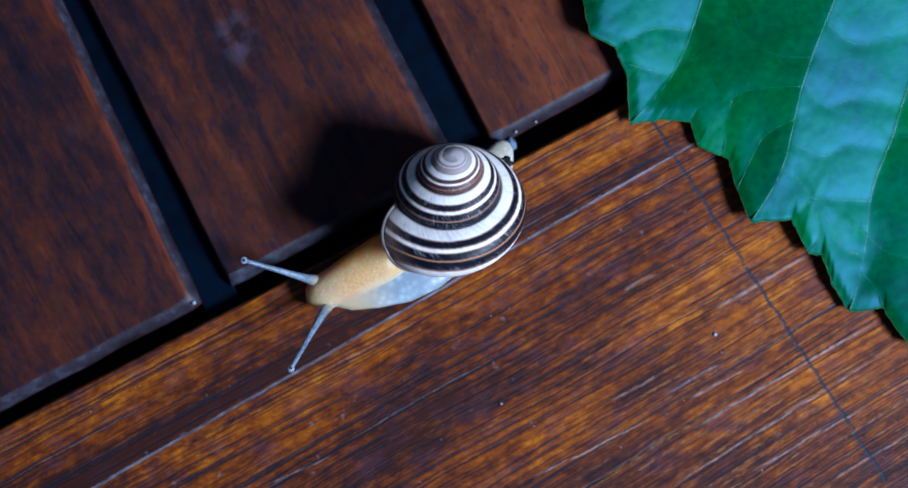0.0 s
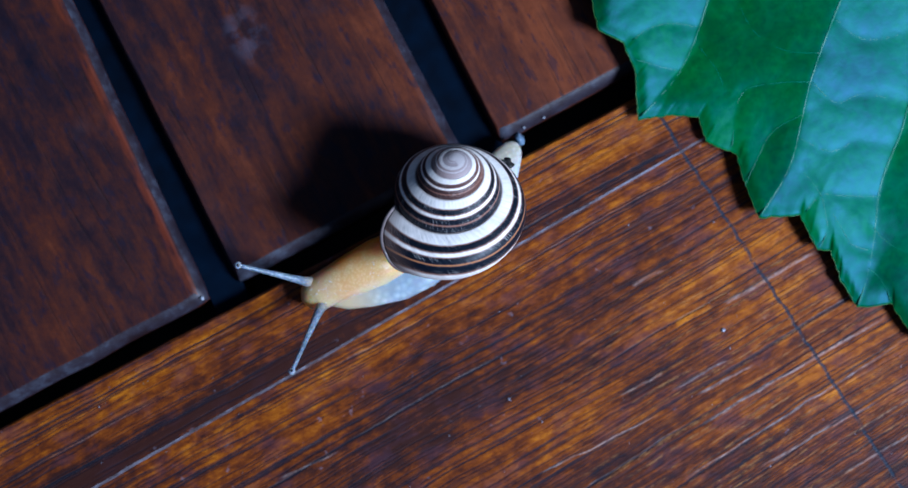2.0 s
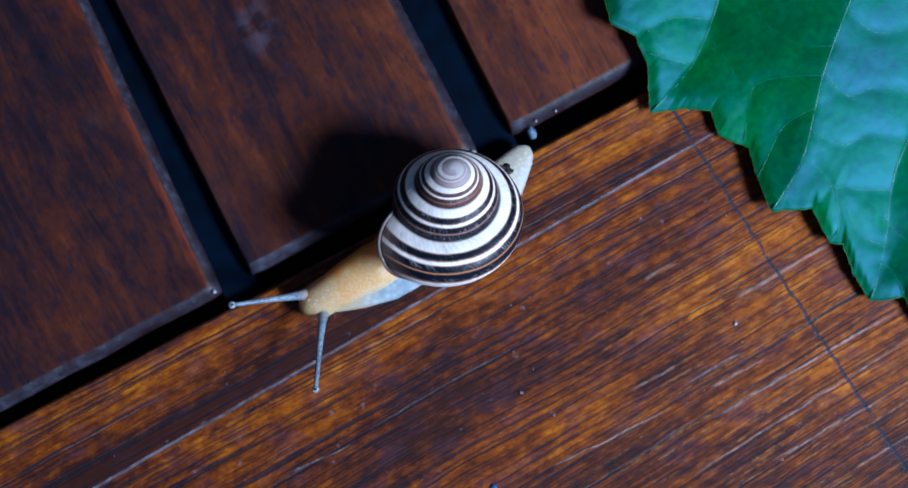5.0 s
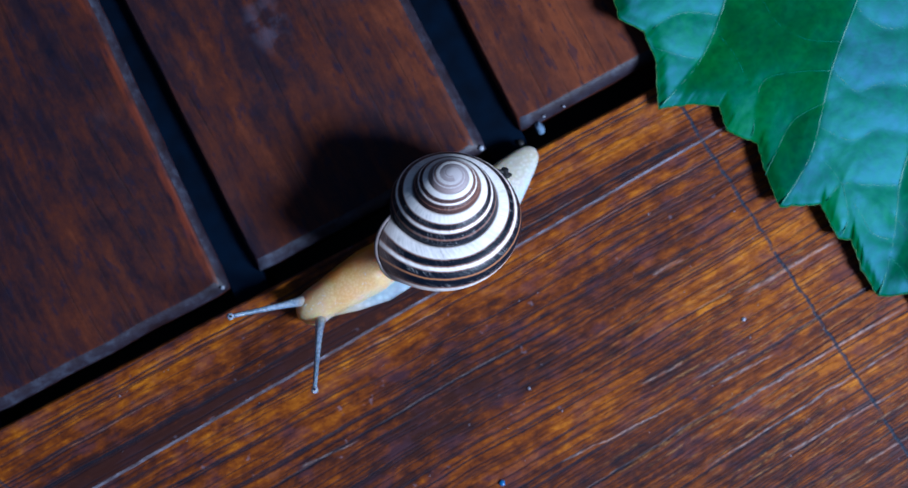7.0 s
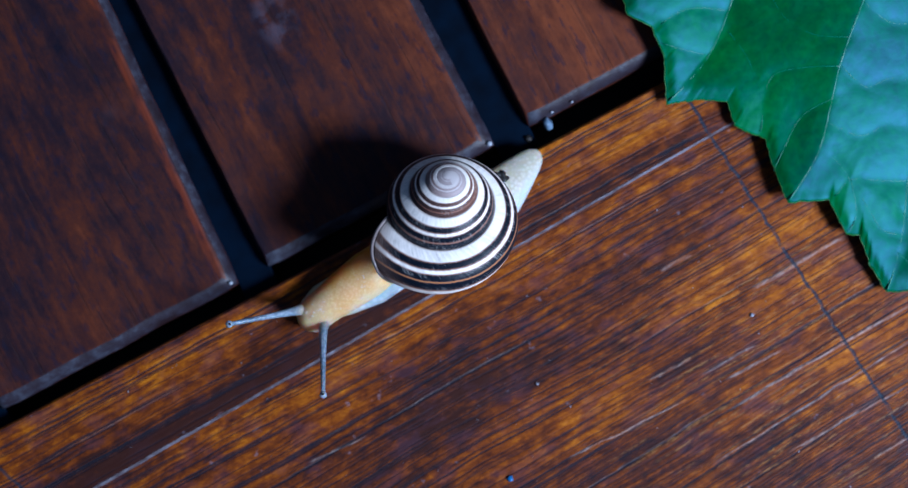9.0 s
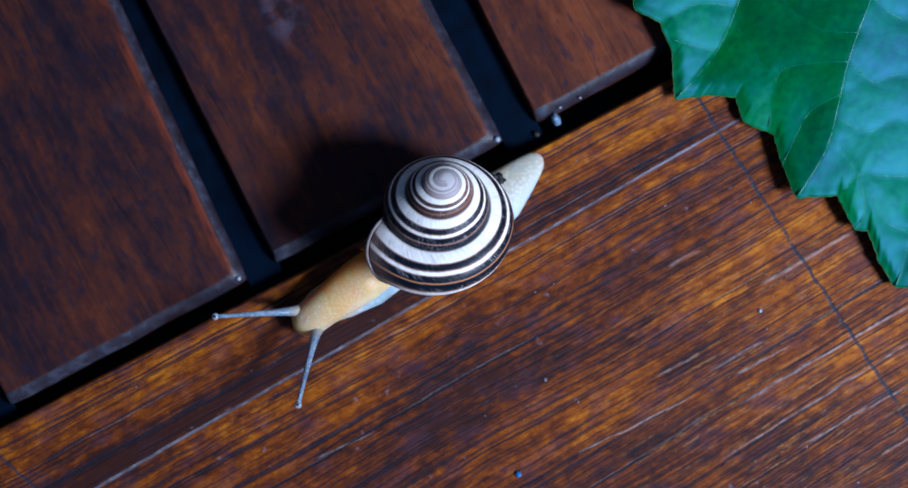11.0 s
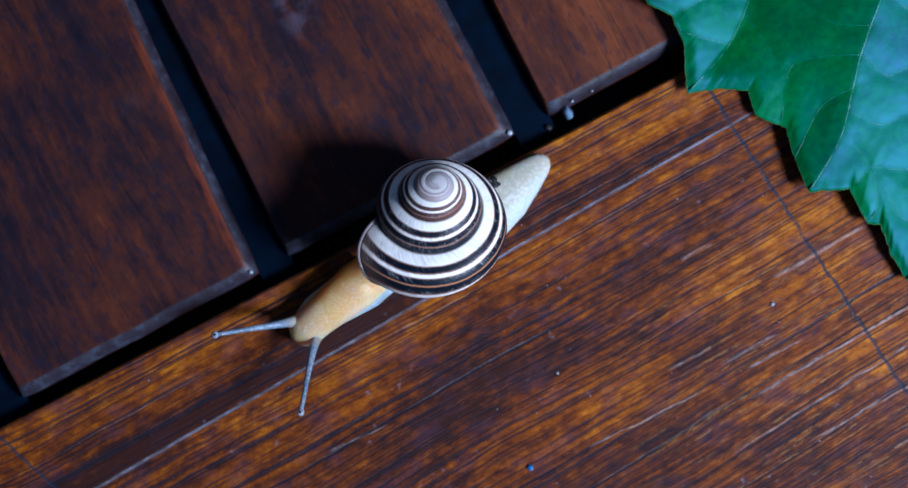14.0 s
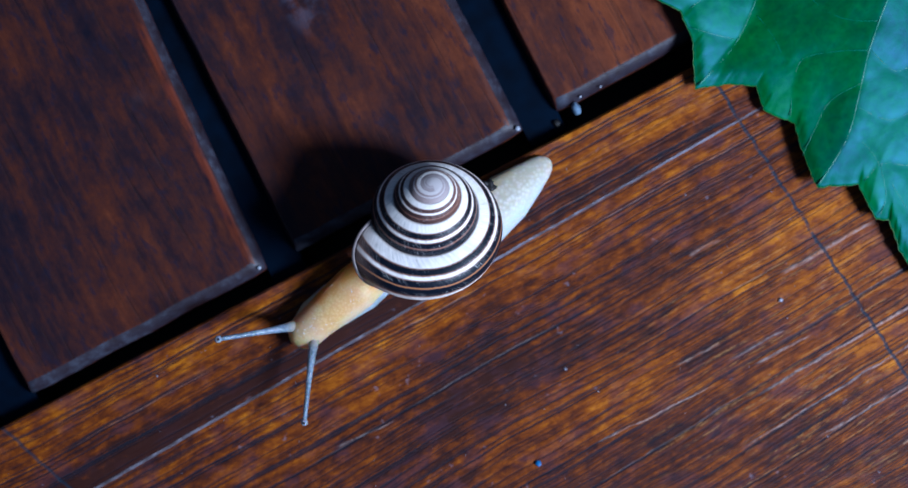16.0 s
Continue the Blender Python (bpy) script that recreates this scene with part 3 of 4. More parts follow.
# ---- the deck ----
def build_deck():
    ground = bmesh.new()
    bmesh.ops.create_grid(ground, x_segments=40, y_segments=40, size=400000)
    tagged(part("ground", ground, SOIL, None, "dark bare soil under the wooden deck"), category="ground", kind="structure").location.z = -0.0605
    deck = thing("deck", "slatted red-brown wooden deck with an orange-brown edge plank", "deck", kind="structure")
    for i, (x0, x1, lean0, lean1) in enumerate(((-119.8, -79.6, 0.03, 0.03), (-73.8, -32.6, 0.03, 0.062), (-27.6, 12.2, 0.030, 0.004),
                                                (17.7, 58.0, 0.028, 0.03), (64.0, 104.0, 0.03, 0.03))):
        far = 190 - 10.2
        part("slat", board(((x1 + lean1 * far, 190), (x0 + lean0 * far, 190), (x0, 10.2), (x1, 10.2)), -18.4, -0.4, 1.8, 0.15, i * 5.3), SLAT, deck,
             "dark red-brown stained slat, rounded edges worn and painted paler where lit", second=EDGE, smooth=True)
    part("edge_strip", board(((160, 4.9), (-150, 9.1), (-150, -9.4), (160, -0.95)), -18, 0.0, 0.62, 0.14, 2.0, (2,)), PLANK, deck,
         "orange-brown strip along the plank, its scuffed edge painted pale as lit", second=SCUFF_LIT, smooth=False)
    part("edge_plank", board(((160, -0.1), (-150, -8.55), (-150, -150), (160, -150)), -18.3, -0.5, 0.5, 0.3, 8.0), PLANK, deck,
         "wide orange-brown oiled plank with a dark cut across the grain", second=PLANK, smooth=False)
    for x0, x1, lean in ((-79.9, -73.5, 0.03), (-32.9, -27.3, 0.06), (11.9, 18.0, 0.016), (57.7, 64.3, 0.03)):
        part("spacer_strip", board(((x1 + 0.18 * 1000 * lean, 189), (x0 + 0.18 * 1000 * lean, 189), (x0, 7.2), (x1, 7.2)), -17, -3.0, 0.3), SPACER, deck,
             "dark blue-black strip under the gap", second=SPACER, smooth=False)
    part("rail", board(((160, -20), (-150, -20), (-150, -100), (160, -100)), -60, -18.5, 1.0), RAIL, deck, "dark supporting rail", second=RAIL, smooth=False)
    part("rail", board(((160, 60), (-150, 60), (-150, 4), (160, 4)), -60, -18.5, 1.0), RAIL, deck, "dark supporting rail", second=RAIL, smooth=False)


# ---- the leaf ----
LEAF_EDGE = [(42, 46), (36, 33), (40.2, 24), (38.5, 17.9), (41.0, 14.7), (40.6, 10.0), (37.6, 3.4), (42.5, 1.6), (46.0, -0.6),
             (45.0, -4.3), (48.2, -8.3), (47.2, -13.5), (46.6, -18.3), (52.2, -20.9), (52.2, -26.9), (53.8, -27.9),
             (53.2, -32.8), (53.5, -37.4), (58.2, -39.5), (59.0, -46.0)]
LEAF_REST = [(70, -57), (92, -62), (118, -48), (134, -18), (134, 16), (116, 44), (88, 58), (60, 57)]
MAIN_VEINS = [[(84, 14), (73.3, 5.2), (67.9, 0.7), (62.8, -4.0), (59.0, -8.4), (55.1, -12.8), (51.7, -15.4), (46.8, -18.1)],
              [(88, -3), (80.0, -9.8), (74.9, -14.4), (71.7, -17.6), (67.2, -21.2), (64.2, -24.5), (60.7, -29.6), (57.3, -33.7), (53.6, -37.2)],
              [(68, 26), (56.0, 14.6), (52.1, 10.8), (47.1, 7.0), (43.1, 5.2), (38.2, 3.6)]]
SIDE_VEINS = [[(63.0, -4.0), (58.8, -1.8), (54.0, -0.4), (51.2, -2.6), (48.1, -7.1)], [(51.2, 8.8), (51.7, 4.5), (51.4, 0.2), (52.6, -0.6)],
              [(52.6, 11.5), (49.2, 13.7), (45.8, 14.7), (42.4, 14.3)], [(63.2, -4.1), (65.1, -8.6), (69.6, -9.4), (75.8, -14.3)],
              [(57.3, -10.4), (60.8, -14.6), (65.5, -15.3), (70.0, -18.3)], [(64.4, -24.2), (60.0, -21.8), (56.5, -19.8), (53.2, -20.9)],
              [(56.4, -19.8), (56.1, -17.0), (54.9, -13.6)], [(56.5, -19.8), (55.0, -24.5), (52.6, -26.7)],
              [(57.8, -33.0), (58.6, -35.4), (58.4, -39.0)], [(59.5, -30.9), (57.2, -28.7), (56.9, -25.6), (56.5, -20.4)],
              [(70.7, 2.8), (73.5, -2.2), (81.0, -4.7)], [(66.3, -0.8), (61.9, 2.1), (59.4, 6.8), (59.6, 12.7)],
              [(46.6, 7.0), (43.8, 9.3), (41.2, 11.7)], [(59.8, -7.7), (54.5, -7.9), (49.9, -10.9), (46.9, -13.1)],
              [(71.9, -17.2), (76.5, -19.0), (84, -18)], [(61.5, -28.1), (62.6, -31.6), (66.0, -36.0)]]


def curve_points(ctrl, step=0.8):
    """Catmull-Rom through the control points."""
    out = []
    n = len(ctrl)
    for i in range(n - 1):
        p = [Vector(ctrl[min(max(i + k, 0), n - 1)]) for k in (-1, 0, 1, 2)]
        m = max(2, int((p[2] - p[1]).length / step))
        for k in range(m):
            t = k / m
            out.append(0.5 * (2 * p[1] + (p[2] - p[0]) * t + (2 * p[0] - 5 * p[1] + 4 * p[2] - p[3]) * t * t
                              + (3 * p[1] - p[0] - 3 * p[2] + p[3]) * t ** 3))
    out.append(Vector(ctrl[-1]))
    return out


def build_leaf():
    mains = [curve_points(c) for c in MAIN_VEINS]
    sides = [curve_points(c) for c in SIDE_VEINS]
    am = [np.array([tuple(p) for p in curve_points(c, 0.2)]) for c in MAIN_VEINS]
    asd = np.array([tuple(p) for c in SIDE_VEINS for p in curve_points(c, 0.3)])
    rim_points = np.array([(a[0] + (b[0] - a[0]) * k / 6, a[1] + (b[1] - a[1]) * k / 6) for a, b in zip(LEAF_EDGE, LEAF_EDGE[1:]) for k in range(6)])

    def height(x, y):
        q = np.array((x, y))
        ridge, low_b, low_a = (math.sqrt(((c - q) ** 2).sum(1).min() + 0.3) for c in am)
        ds = math.sqrt(((asd - q) ** 2).sum(1).min() + 0.12)
        rim = math.sqrt(((rim_points - q) ** 2).sum(1).min())
        pleat = 2.6 * math.exp(-ridge / 12) - 2.8 * math.exp(-low_a / 12) - 2.8 * math.exp(-low_b / 12)
        z = 2.9 + pleat * (0.35 + 0.65 * smoothstep(0, 12, rim)) - 0.30 * math.exp(-ds / 1.2)
        z += 0.4 * noise.noise(Vector((x * 0.07, y * 0.07, 4.0))) + 0.10 * noise.noise(Vector((x * 0.22, y * 0.22, 9.0))) + 0.03 * noise.noise(Vector((x * 0.7, y * 0.7, 2.0)))
        # the lobe beyond the third vein is turned up
        z += 0.14 * min(14.0, max(0.0, (56.3 - x) * 0.6 + (y - 14.3) * 0.8))
        # the leaf lies down on the deck away from its raised edge
        return z + (0.7 - z) * smoothstep(86, 108, math.hypot(x - 30, y * 0.6))

    edge = []
    loop = LEAF_EDGE + LEAF_REST
    for i in range(len(loop)):
        a, b = Vector(loop[i]), Vector(loop[(i + 1) % len(loop)])
        d = b - a
        near = i < len(LEAF_EDGE) - 1
        n = max(2, int(d.length / (0.3 if near else 2.5)))
        side = Vector((d.y, -d.x)).normalized()
        for k in range(n):
            t = k / n
            bow = 0.015 * d.length * math.sin(math.pi * t)
            w = 0.22 * noise.noise(Vector((a.x + d.x * t, a.y + d.y * t, 7.0)) * 0.9)
            w += 0.11 * noise.noise(Vector((a.x + d.x * t, a.y + d.y * t, 2.0)) * 2.6)
            edge.append(a + d * t + side * ((bow if near else 0) + w))
    centre = Vector((95, 30))
    ne = len(edge)
    calm = [sum((edge[(i + k) % ne] for k in range(-24, 25)), Vector((0, 0))) / 49 for i in range(ne)]
    leaf = thing("leaf", "large green toothed leaf with pale veins lying on the deck", "leaf")
    bm = bmesh.new()
    rings = 100
    loops = []
    for r in range(rings):
        k = (r / rings) ** 1.15
        row = []
        for p, c in zip(edge, calm):
            q = p.lerp(c, smoothstep(0.0, 0.22, k))
            q = q + (centre - q) * k
            droop = 0.5 * math.exp(-((p - q).length / 1.5) ** 2)
            row.append(bm.verts.new((q.x, q.y, height(q.x, q.y) - droop)))
        loops.append(row)
    n = len(edge)
    for a, b in zip(loops, loops[1:]):
        for i in range(n):
            j = (i + 1) % n
            bm.faces.new((a[i], a[j], b[j], b[i]))
    bm.faces.new(loops[-1])
    bmesh.ops.recalc_face_normals(bm, faces=bm.faces)
    blade = part("blade", bm, LEAF, leaf)
    solid = blade.modifiers.new("thickness", "SOLIDIFY")
    solid.thickness, solid.offset = 0.00025, -1
    near = edge[:max(i for i, p in enumerate(edge) if (p - Vector(LEAF_EDGE[-1])).length < 1.0)]
    part("margin", tube([(p.x, p.y, height(p.x, p.y) - 0.55) for p in near], [0.07] * len(near), 6), MARGIN, leaf, "yellow-green leaf margin")
    for line, r0, r1 in [(c, 0.28, 0.15) for c in mains] + [(c, 0.085, 0.05) for c in sides]:
        pts = [(p.x, p.y, height(p.x, p.y) - 0.55 * r0 + 0.05 * noise.noise(Vector((p.x * 0.9, p.y * 0.9, 5.0)))) for p in line]
        rad = [r0 + (r1 - r0) * i / (len(pts) - 1) for i in range(len(pts))]
        part("vein", tube(pts, rad, 7), VEIN, leaf, "pale green vein")


# ---- the snail ----
SIZE = 0.97


def suture(t):
    """Distance from the axis and depth below the apex of the suture, t turns from where it meets the lip."""
    k = t + TURNS
    r = 1.344 * k - 0.102 * k ** 2 + 0.0607 * k ** 3
    return r, 11.5 * math.tanh(0.145 * r * r / 11.5)


def whorl_point(t, w):
    """The whorl's outline at t turns: w from its upper suture (0) round the widest line (1) to the base (2)."""
    (r0, d0), (r1, d1) = suture(t), suture(t + 1)
    last = smoothstep(-1.5, -0.8, t)
    run, way = math.hypot(r1 - r0, d1 - d0), math.atan2(d1 - d0, r1 - r0)
    if w > 1:
        q = (w - 1) * math.pi / 2
        return 0.8 + (r1 - 0.8) * math.cos(q), d1 + 0.6 * r1 * math.sin(q)
    young = smoothstep(-TURNS, -2.8, t)
    a0 = way - radians(20 + 10 * last) * young
    a1 = way + radians(26) * young + (radians(88) - way - radians(26)) * last
    h = 0.36 * run
    p = [(r0, d0), (r0 + h * math.cos(a0), d0 + h * math.sin(a0)), (r1 - h * math.cos(a1), d1 - h * math.sin(a1)), (r1, d1)]
    c = ((1 - w) ** 3, 3 * w * (1 - w) ** 2, 3 * w * w * (1 - w), w ** 3)
    return sum(ci * pi[0] for ci, pi in zip(c, p)), sum(ci * pi[1] for ci, pi in zip(c, p))


def build_shell_mesh():
    """A right-handed spiral of whorls on a dome; apex along +z, 12.2 above the origin; the last whorl ends in a slanting mouth."""
    bm = bmesh.new()
    uv = bm.loops.layers.uv.new("uv")
    per, ring = 96, 40
    total = int(TURNS * per)
    loops = []
    for i in range(total + 1):
        t = (i - total) / per
        late = smoothstep(-0.45, 0.0, t)
        row = []
        for k in range(ring + 1):
            w = 2 * k / ring
            r, d = (SIZE * v for v in whorl_point(t, w))
            r *= 1 + 0.015 * smoothstep(-0.05, 0.0, t)
            ang = radians(188) - 2 * math.pi * (t - 0.078 * w * late)
            row.append(bm.verts.new((r * math.cos(ang), r * math.sin(ang), 12.2 - d)))
        loops.append(row)
    for i in range(total):
        for k in range(ring):
            f = bm.faces.new((loops[i][k + 1], loops[i][k], loops[i + 1][k], loops[i + 1][k + 1]))
            for lp, (ii, kk) in zip(f.loops, ((i, k + 1), (i, k), (i + 1, k), (i + 1, k + 1))):
                lp[uv].uv = ((ii - total) / per + TURNS, 2 * kk / ring)
    # the cap inside the first turn
    crown = bm.verts.new((0.0, 0.0, 12.21))
    for row in [loops[0][:ring // 2 + 1]] + [(loops[i + 1][0], loops[i][0]) for i in range(per + 2)]:
        f = bm.faces.new((crown, *row))
        for lp in f.loops:
            lp[uv].uv = (0.5, 0.5)
    lip = [v.co.copy() for v in loops[-1]]
    return bm, lip


def build_snail():
    snail = thing("snail", "crawling snail with a black-banded ivory shell on the deck edge", "snail")
    bm, lip_ring = build_shell_mesh()
    shell = part("shell", bm, SHELL_MAT, snail, "ivory shell with black and brown spiral bands")
    solid = shell.modifiers.new("thickness", "SOLIDIFY")
    solid.thickness, solid.offset = 0.0003, -1
    part("shell_lip", tube(lip_ring, [0.26] * len(lip_ring), 8), LIP, shell, "pale reflected lip")
    crumb = part("dirt_crumb", lump(1.1, 0.8, 0.9, 3.0, 3), DIRT, shell, "black crumb of dirt")
    crumb.location = (0.0085, 0.0058, 0.0028)
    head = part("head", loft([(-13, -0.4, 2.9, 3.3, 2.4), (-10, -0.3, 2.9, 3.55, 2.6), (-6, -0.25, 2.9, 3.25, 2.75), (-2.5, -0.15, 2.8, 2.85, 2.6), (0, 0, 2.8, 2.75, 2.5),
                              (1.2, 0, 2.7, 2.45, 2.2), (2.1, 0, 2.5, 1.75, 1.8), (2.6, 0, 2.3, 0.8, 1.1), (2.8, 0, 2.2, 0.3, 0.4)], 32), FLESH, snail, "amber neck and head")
    # tiny pale beads scattered over the neck imitate its wet sparkle
    rng = random.Random(11)
    specks = bmesh.new()
    for i in range(110):
        x, a = rng.uniform(-9.5, 1.0), rng.gauss(1.35, 0.42)
        k = smoothstep(-10, 0, x)
        w, h, mid = 3.55 - 0.8 * k, 2.62 - 0.08 * k, 2.9 - 0.1 * k
        bmesh.ops.create_icosphere(specks, subdivisions=1, radius=rng.choice((0.05, 0.06, 0.08, 0.11)),
                                   matrix=Matrix.Translation((x, -0.3 + 0.3 * k + w * math.cos(a), mid + h * math.sin(a))))
    part("slime_specks", specks, NECK_GLINT, head, "pale specks standing in for glints on wet skin")
    part("foot", loft([(-11.5, 0, 0.4, 0.5, 0.3), (-10.5, 0, 0.5, 1.3, 0.5), (-7.5, 0, 0.8, 2.7, 0.9), (-3, 0, 1.0, 3.6, 1.2), (2, 0, 1.0, 3.4, 1.2), (6, 0, 0.9, 2.8, 1.0),
                        (8.5, 0, 0.7, 1.6, 0.7), (9.4, 0, 0.5, 0.5, 0.4)], 28, 2.3), SOLE, snail, "pale bluish foot")
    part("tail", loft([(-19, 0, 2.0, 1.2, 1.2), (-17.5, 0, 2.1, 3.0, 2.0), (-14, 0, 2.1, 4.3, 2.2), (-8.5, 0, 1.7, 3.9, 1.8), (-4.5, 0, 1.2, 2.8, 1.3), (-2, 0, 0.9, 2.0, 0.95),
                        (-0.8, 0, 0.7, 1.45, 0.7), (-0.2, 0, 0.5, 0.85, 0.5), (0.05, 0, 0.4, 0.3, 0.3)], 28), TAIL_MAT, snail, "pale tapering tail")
    for side in ("left", "right"):
        n = 14
        pts = [(-2.2 + 14.8 * i / n, 0, 0.35 * math.sin(math.pi * i / n) - 2.8 * max(0.0, 1 - i / n / 0.32) ** 1.5) for i in range(n + 1)]
        rad = [0.31 + 0.74 * smoothstep(-0.12, 0.16, i / n) * math.exp(-3.6 * max(0.0, i / n - 0.08)) for i in range(n + 1)]
        t = part("feeler", tube(pts, rad, 14), FEELER, snail, "blue-grey eye stalk")
        t["end"] = side
        bulb = part("eye", lump(0.55, 1.0, 0.05, 0.0, 3), BULB, t, "grey bulb")
        bulb.location = (0.0127, 0, 0)
        pupil = part("pupil", lump(0.22, 1.0, 0.05), EYE_MAT, t, "dark eye spot")
        pupil.location = (0.01285, 0, 0.00043)
    return snail


# ---- small things ----
def build_bits():
    for x, y, r in ((34.1, -31.0, 0.32), (0.4, -24.8, 0.24), (-52.0, -4.6, 0.32)):
        g = part("grit", lump(r, 0.5, 0.6, x, 2), SPECK)
        g.location = (x / 1000, y / 1000, -0.0003)
        tagged(g, "tiny pale grain of grit on the plank", "grit", "grit on the deck")
    rng = random.Random(5)
    dust = bmesh.new()
    for i in range(100):
        x, y, r = rng.uniform(-85, 60), rng.uniform(-62, 5), rng.choice((0.06, 0.07, 0.08, 0.10, 0.14))
        z = 0.0 if y > -4 + 0.027 * x else -0.5
        bmesh.ops.create_icosphere(dust, subdivisions=1, radius=r, matrix=Matrix.Translation((x, y, z + 0.3 * r)) @ Matrix.Diagonal((1.0, rng.uniform(0.6, 1.6), 0.6, 1.0)))
    tagged(part("dust", dust, SPECK, None, "fine pale dust scattered over the wood"), category="dust", kind="stuff")
    b = part("paint_fleck", lump(0.45, 0.4, 0.6, 2.0, 2), BLUE)
    b.location = (-0.0101, -0.0355, -0.0003)
    tagged(b, "tiny bright blue fleck on the plank", "paint fleck")
    d = part("dew_drop", lump(0.9, 1.0, 0.25, 4.0, 3), WATER)
    d.location, d.scale = (0.0206, 0.0094, -0.0019), (0.8, 1.15, 1.2)
    tagged(d, "grey-blue drop hanging on a slat end", "drop", "drops on the slats")
    # pale beads set where the slats' corners and edges would glint
    for x, y, r in ((11.3, 10.9, 0.42), (-33.5, 10.9, 0.34), (22.0, 10.6, 0.20), (25.4, 10.5, 0.18)):
        d = part("dew_drop", lump(r, 0.7, 0.15, x, 2), GLINT)
        d.location = (x / 1000, y / 1000, -0.0007)
        tagged(d, "tiny pale bead standing in for a glint on a slat edge", "drop", "drops on the slats")
    d = part("dirt_grain", lump(0.6, 0.8, 0.5, 6.0, 2), DIRT)
    d.location = (0.0170, 0.0088, -0.0029)
    tagged(d, "black grain of dirt by a slat corner", "dirt")


# ---- what moves ----
def aim(base, tip):
    """A pose at base with x towards tip, in millimetres."""
    b, t = Vector(base) / 1000, Vector(tip) / 1000
    q = (t - b).to_track_quat("X", "Z")
    return Matrix.LocRotScale(b, q, None)


def flat(x, y, yaw, z=0.0):
    return pose(x / 1000, y / 1000, z / 1000, 0, 0, yaw)


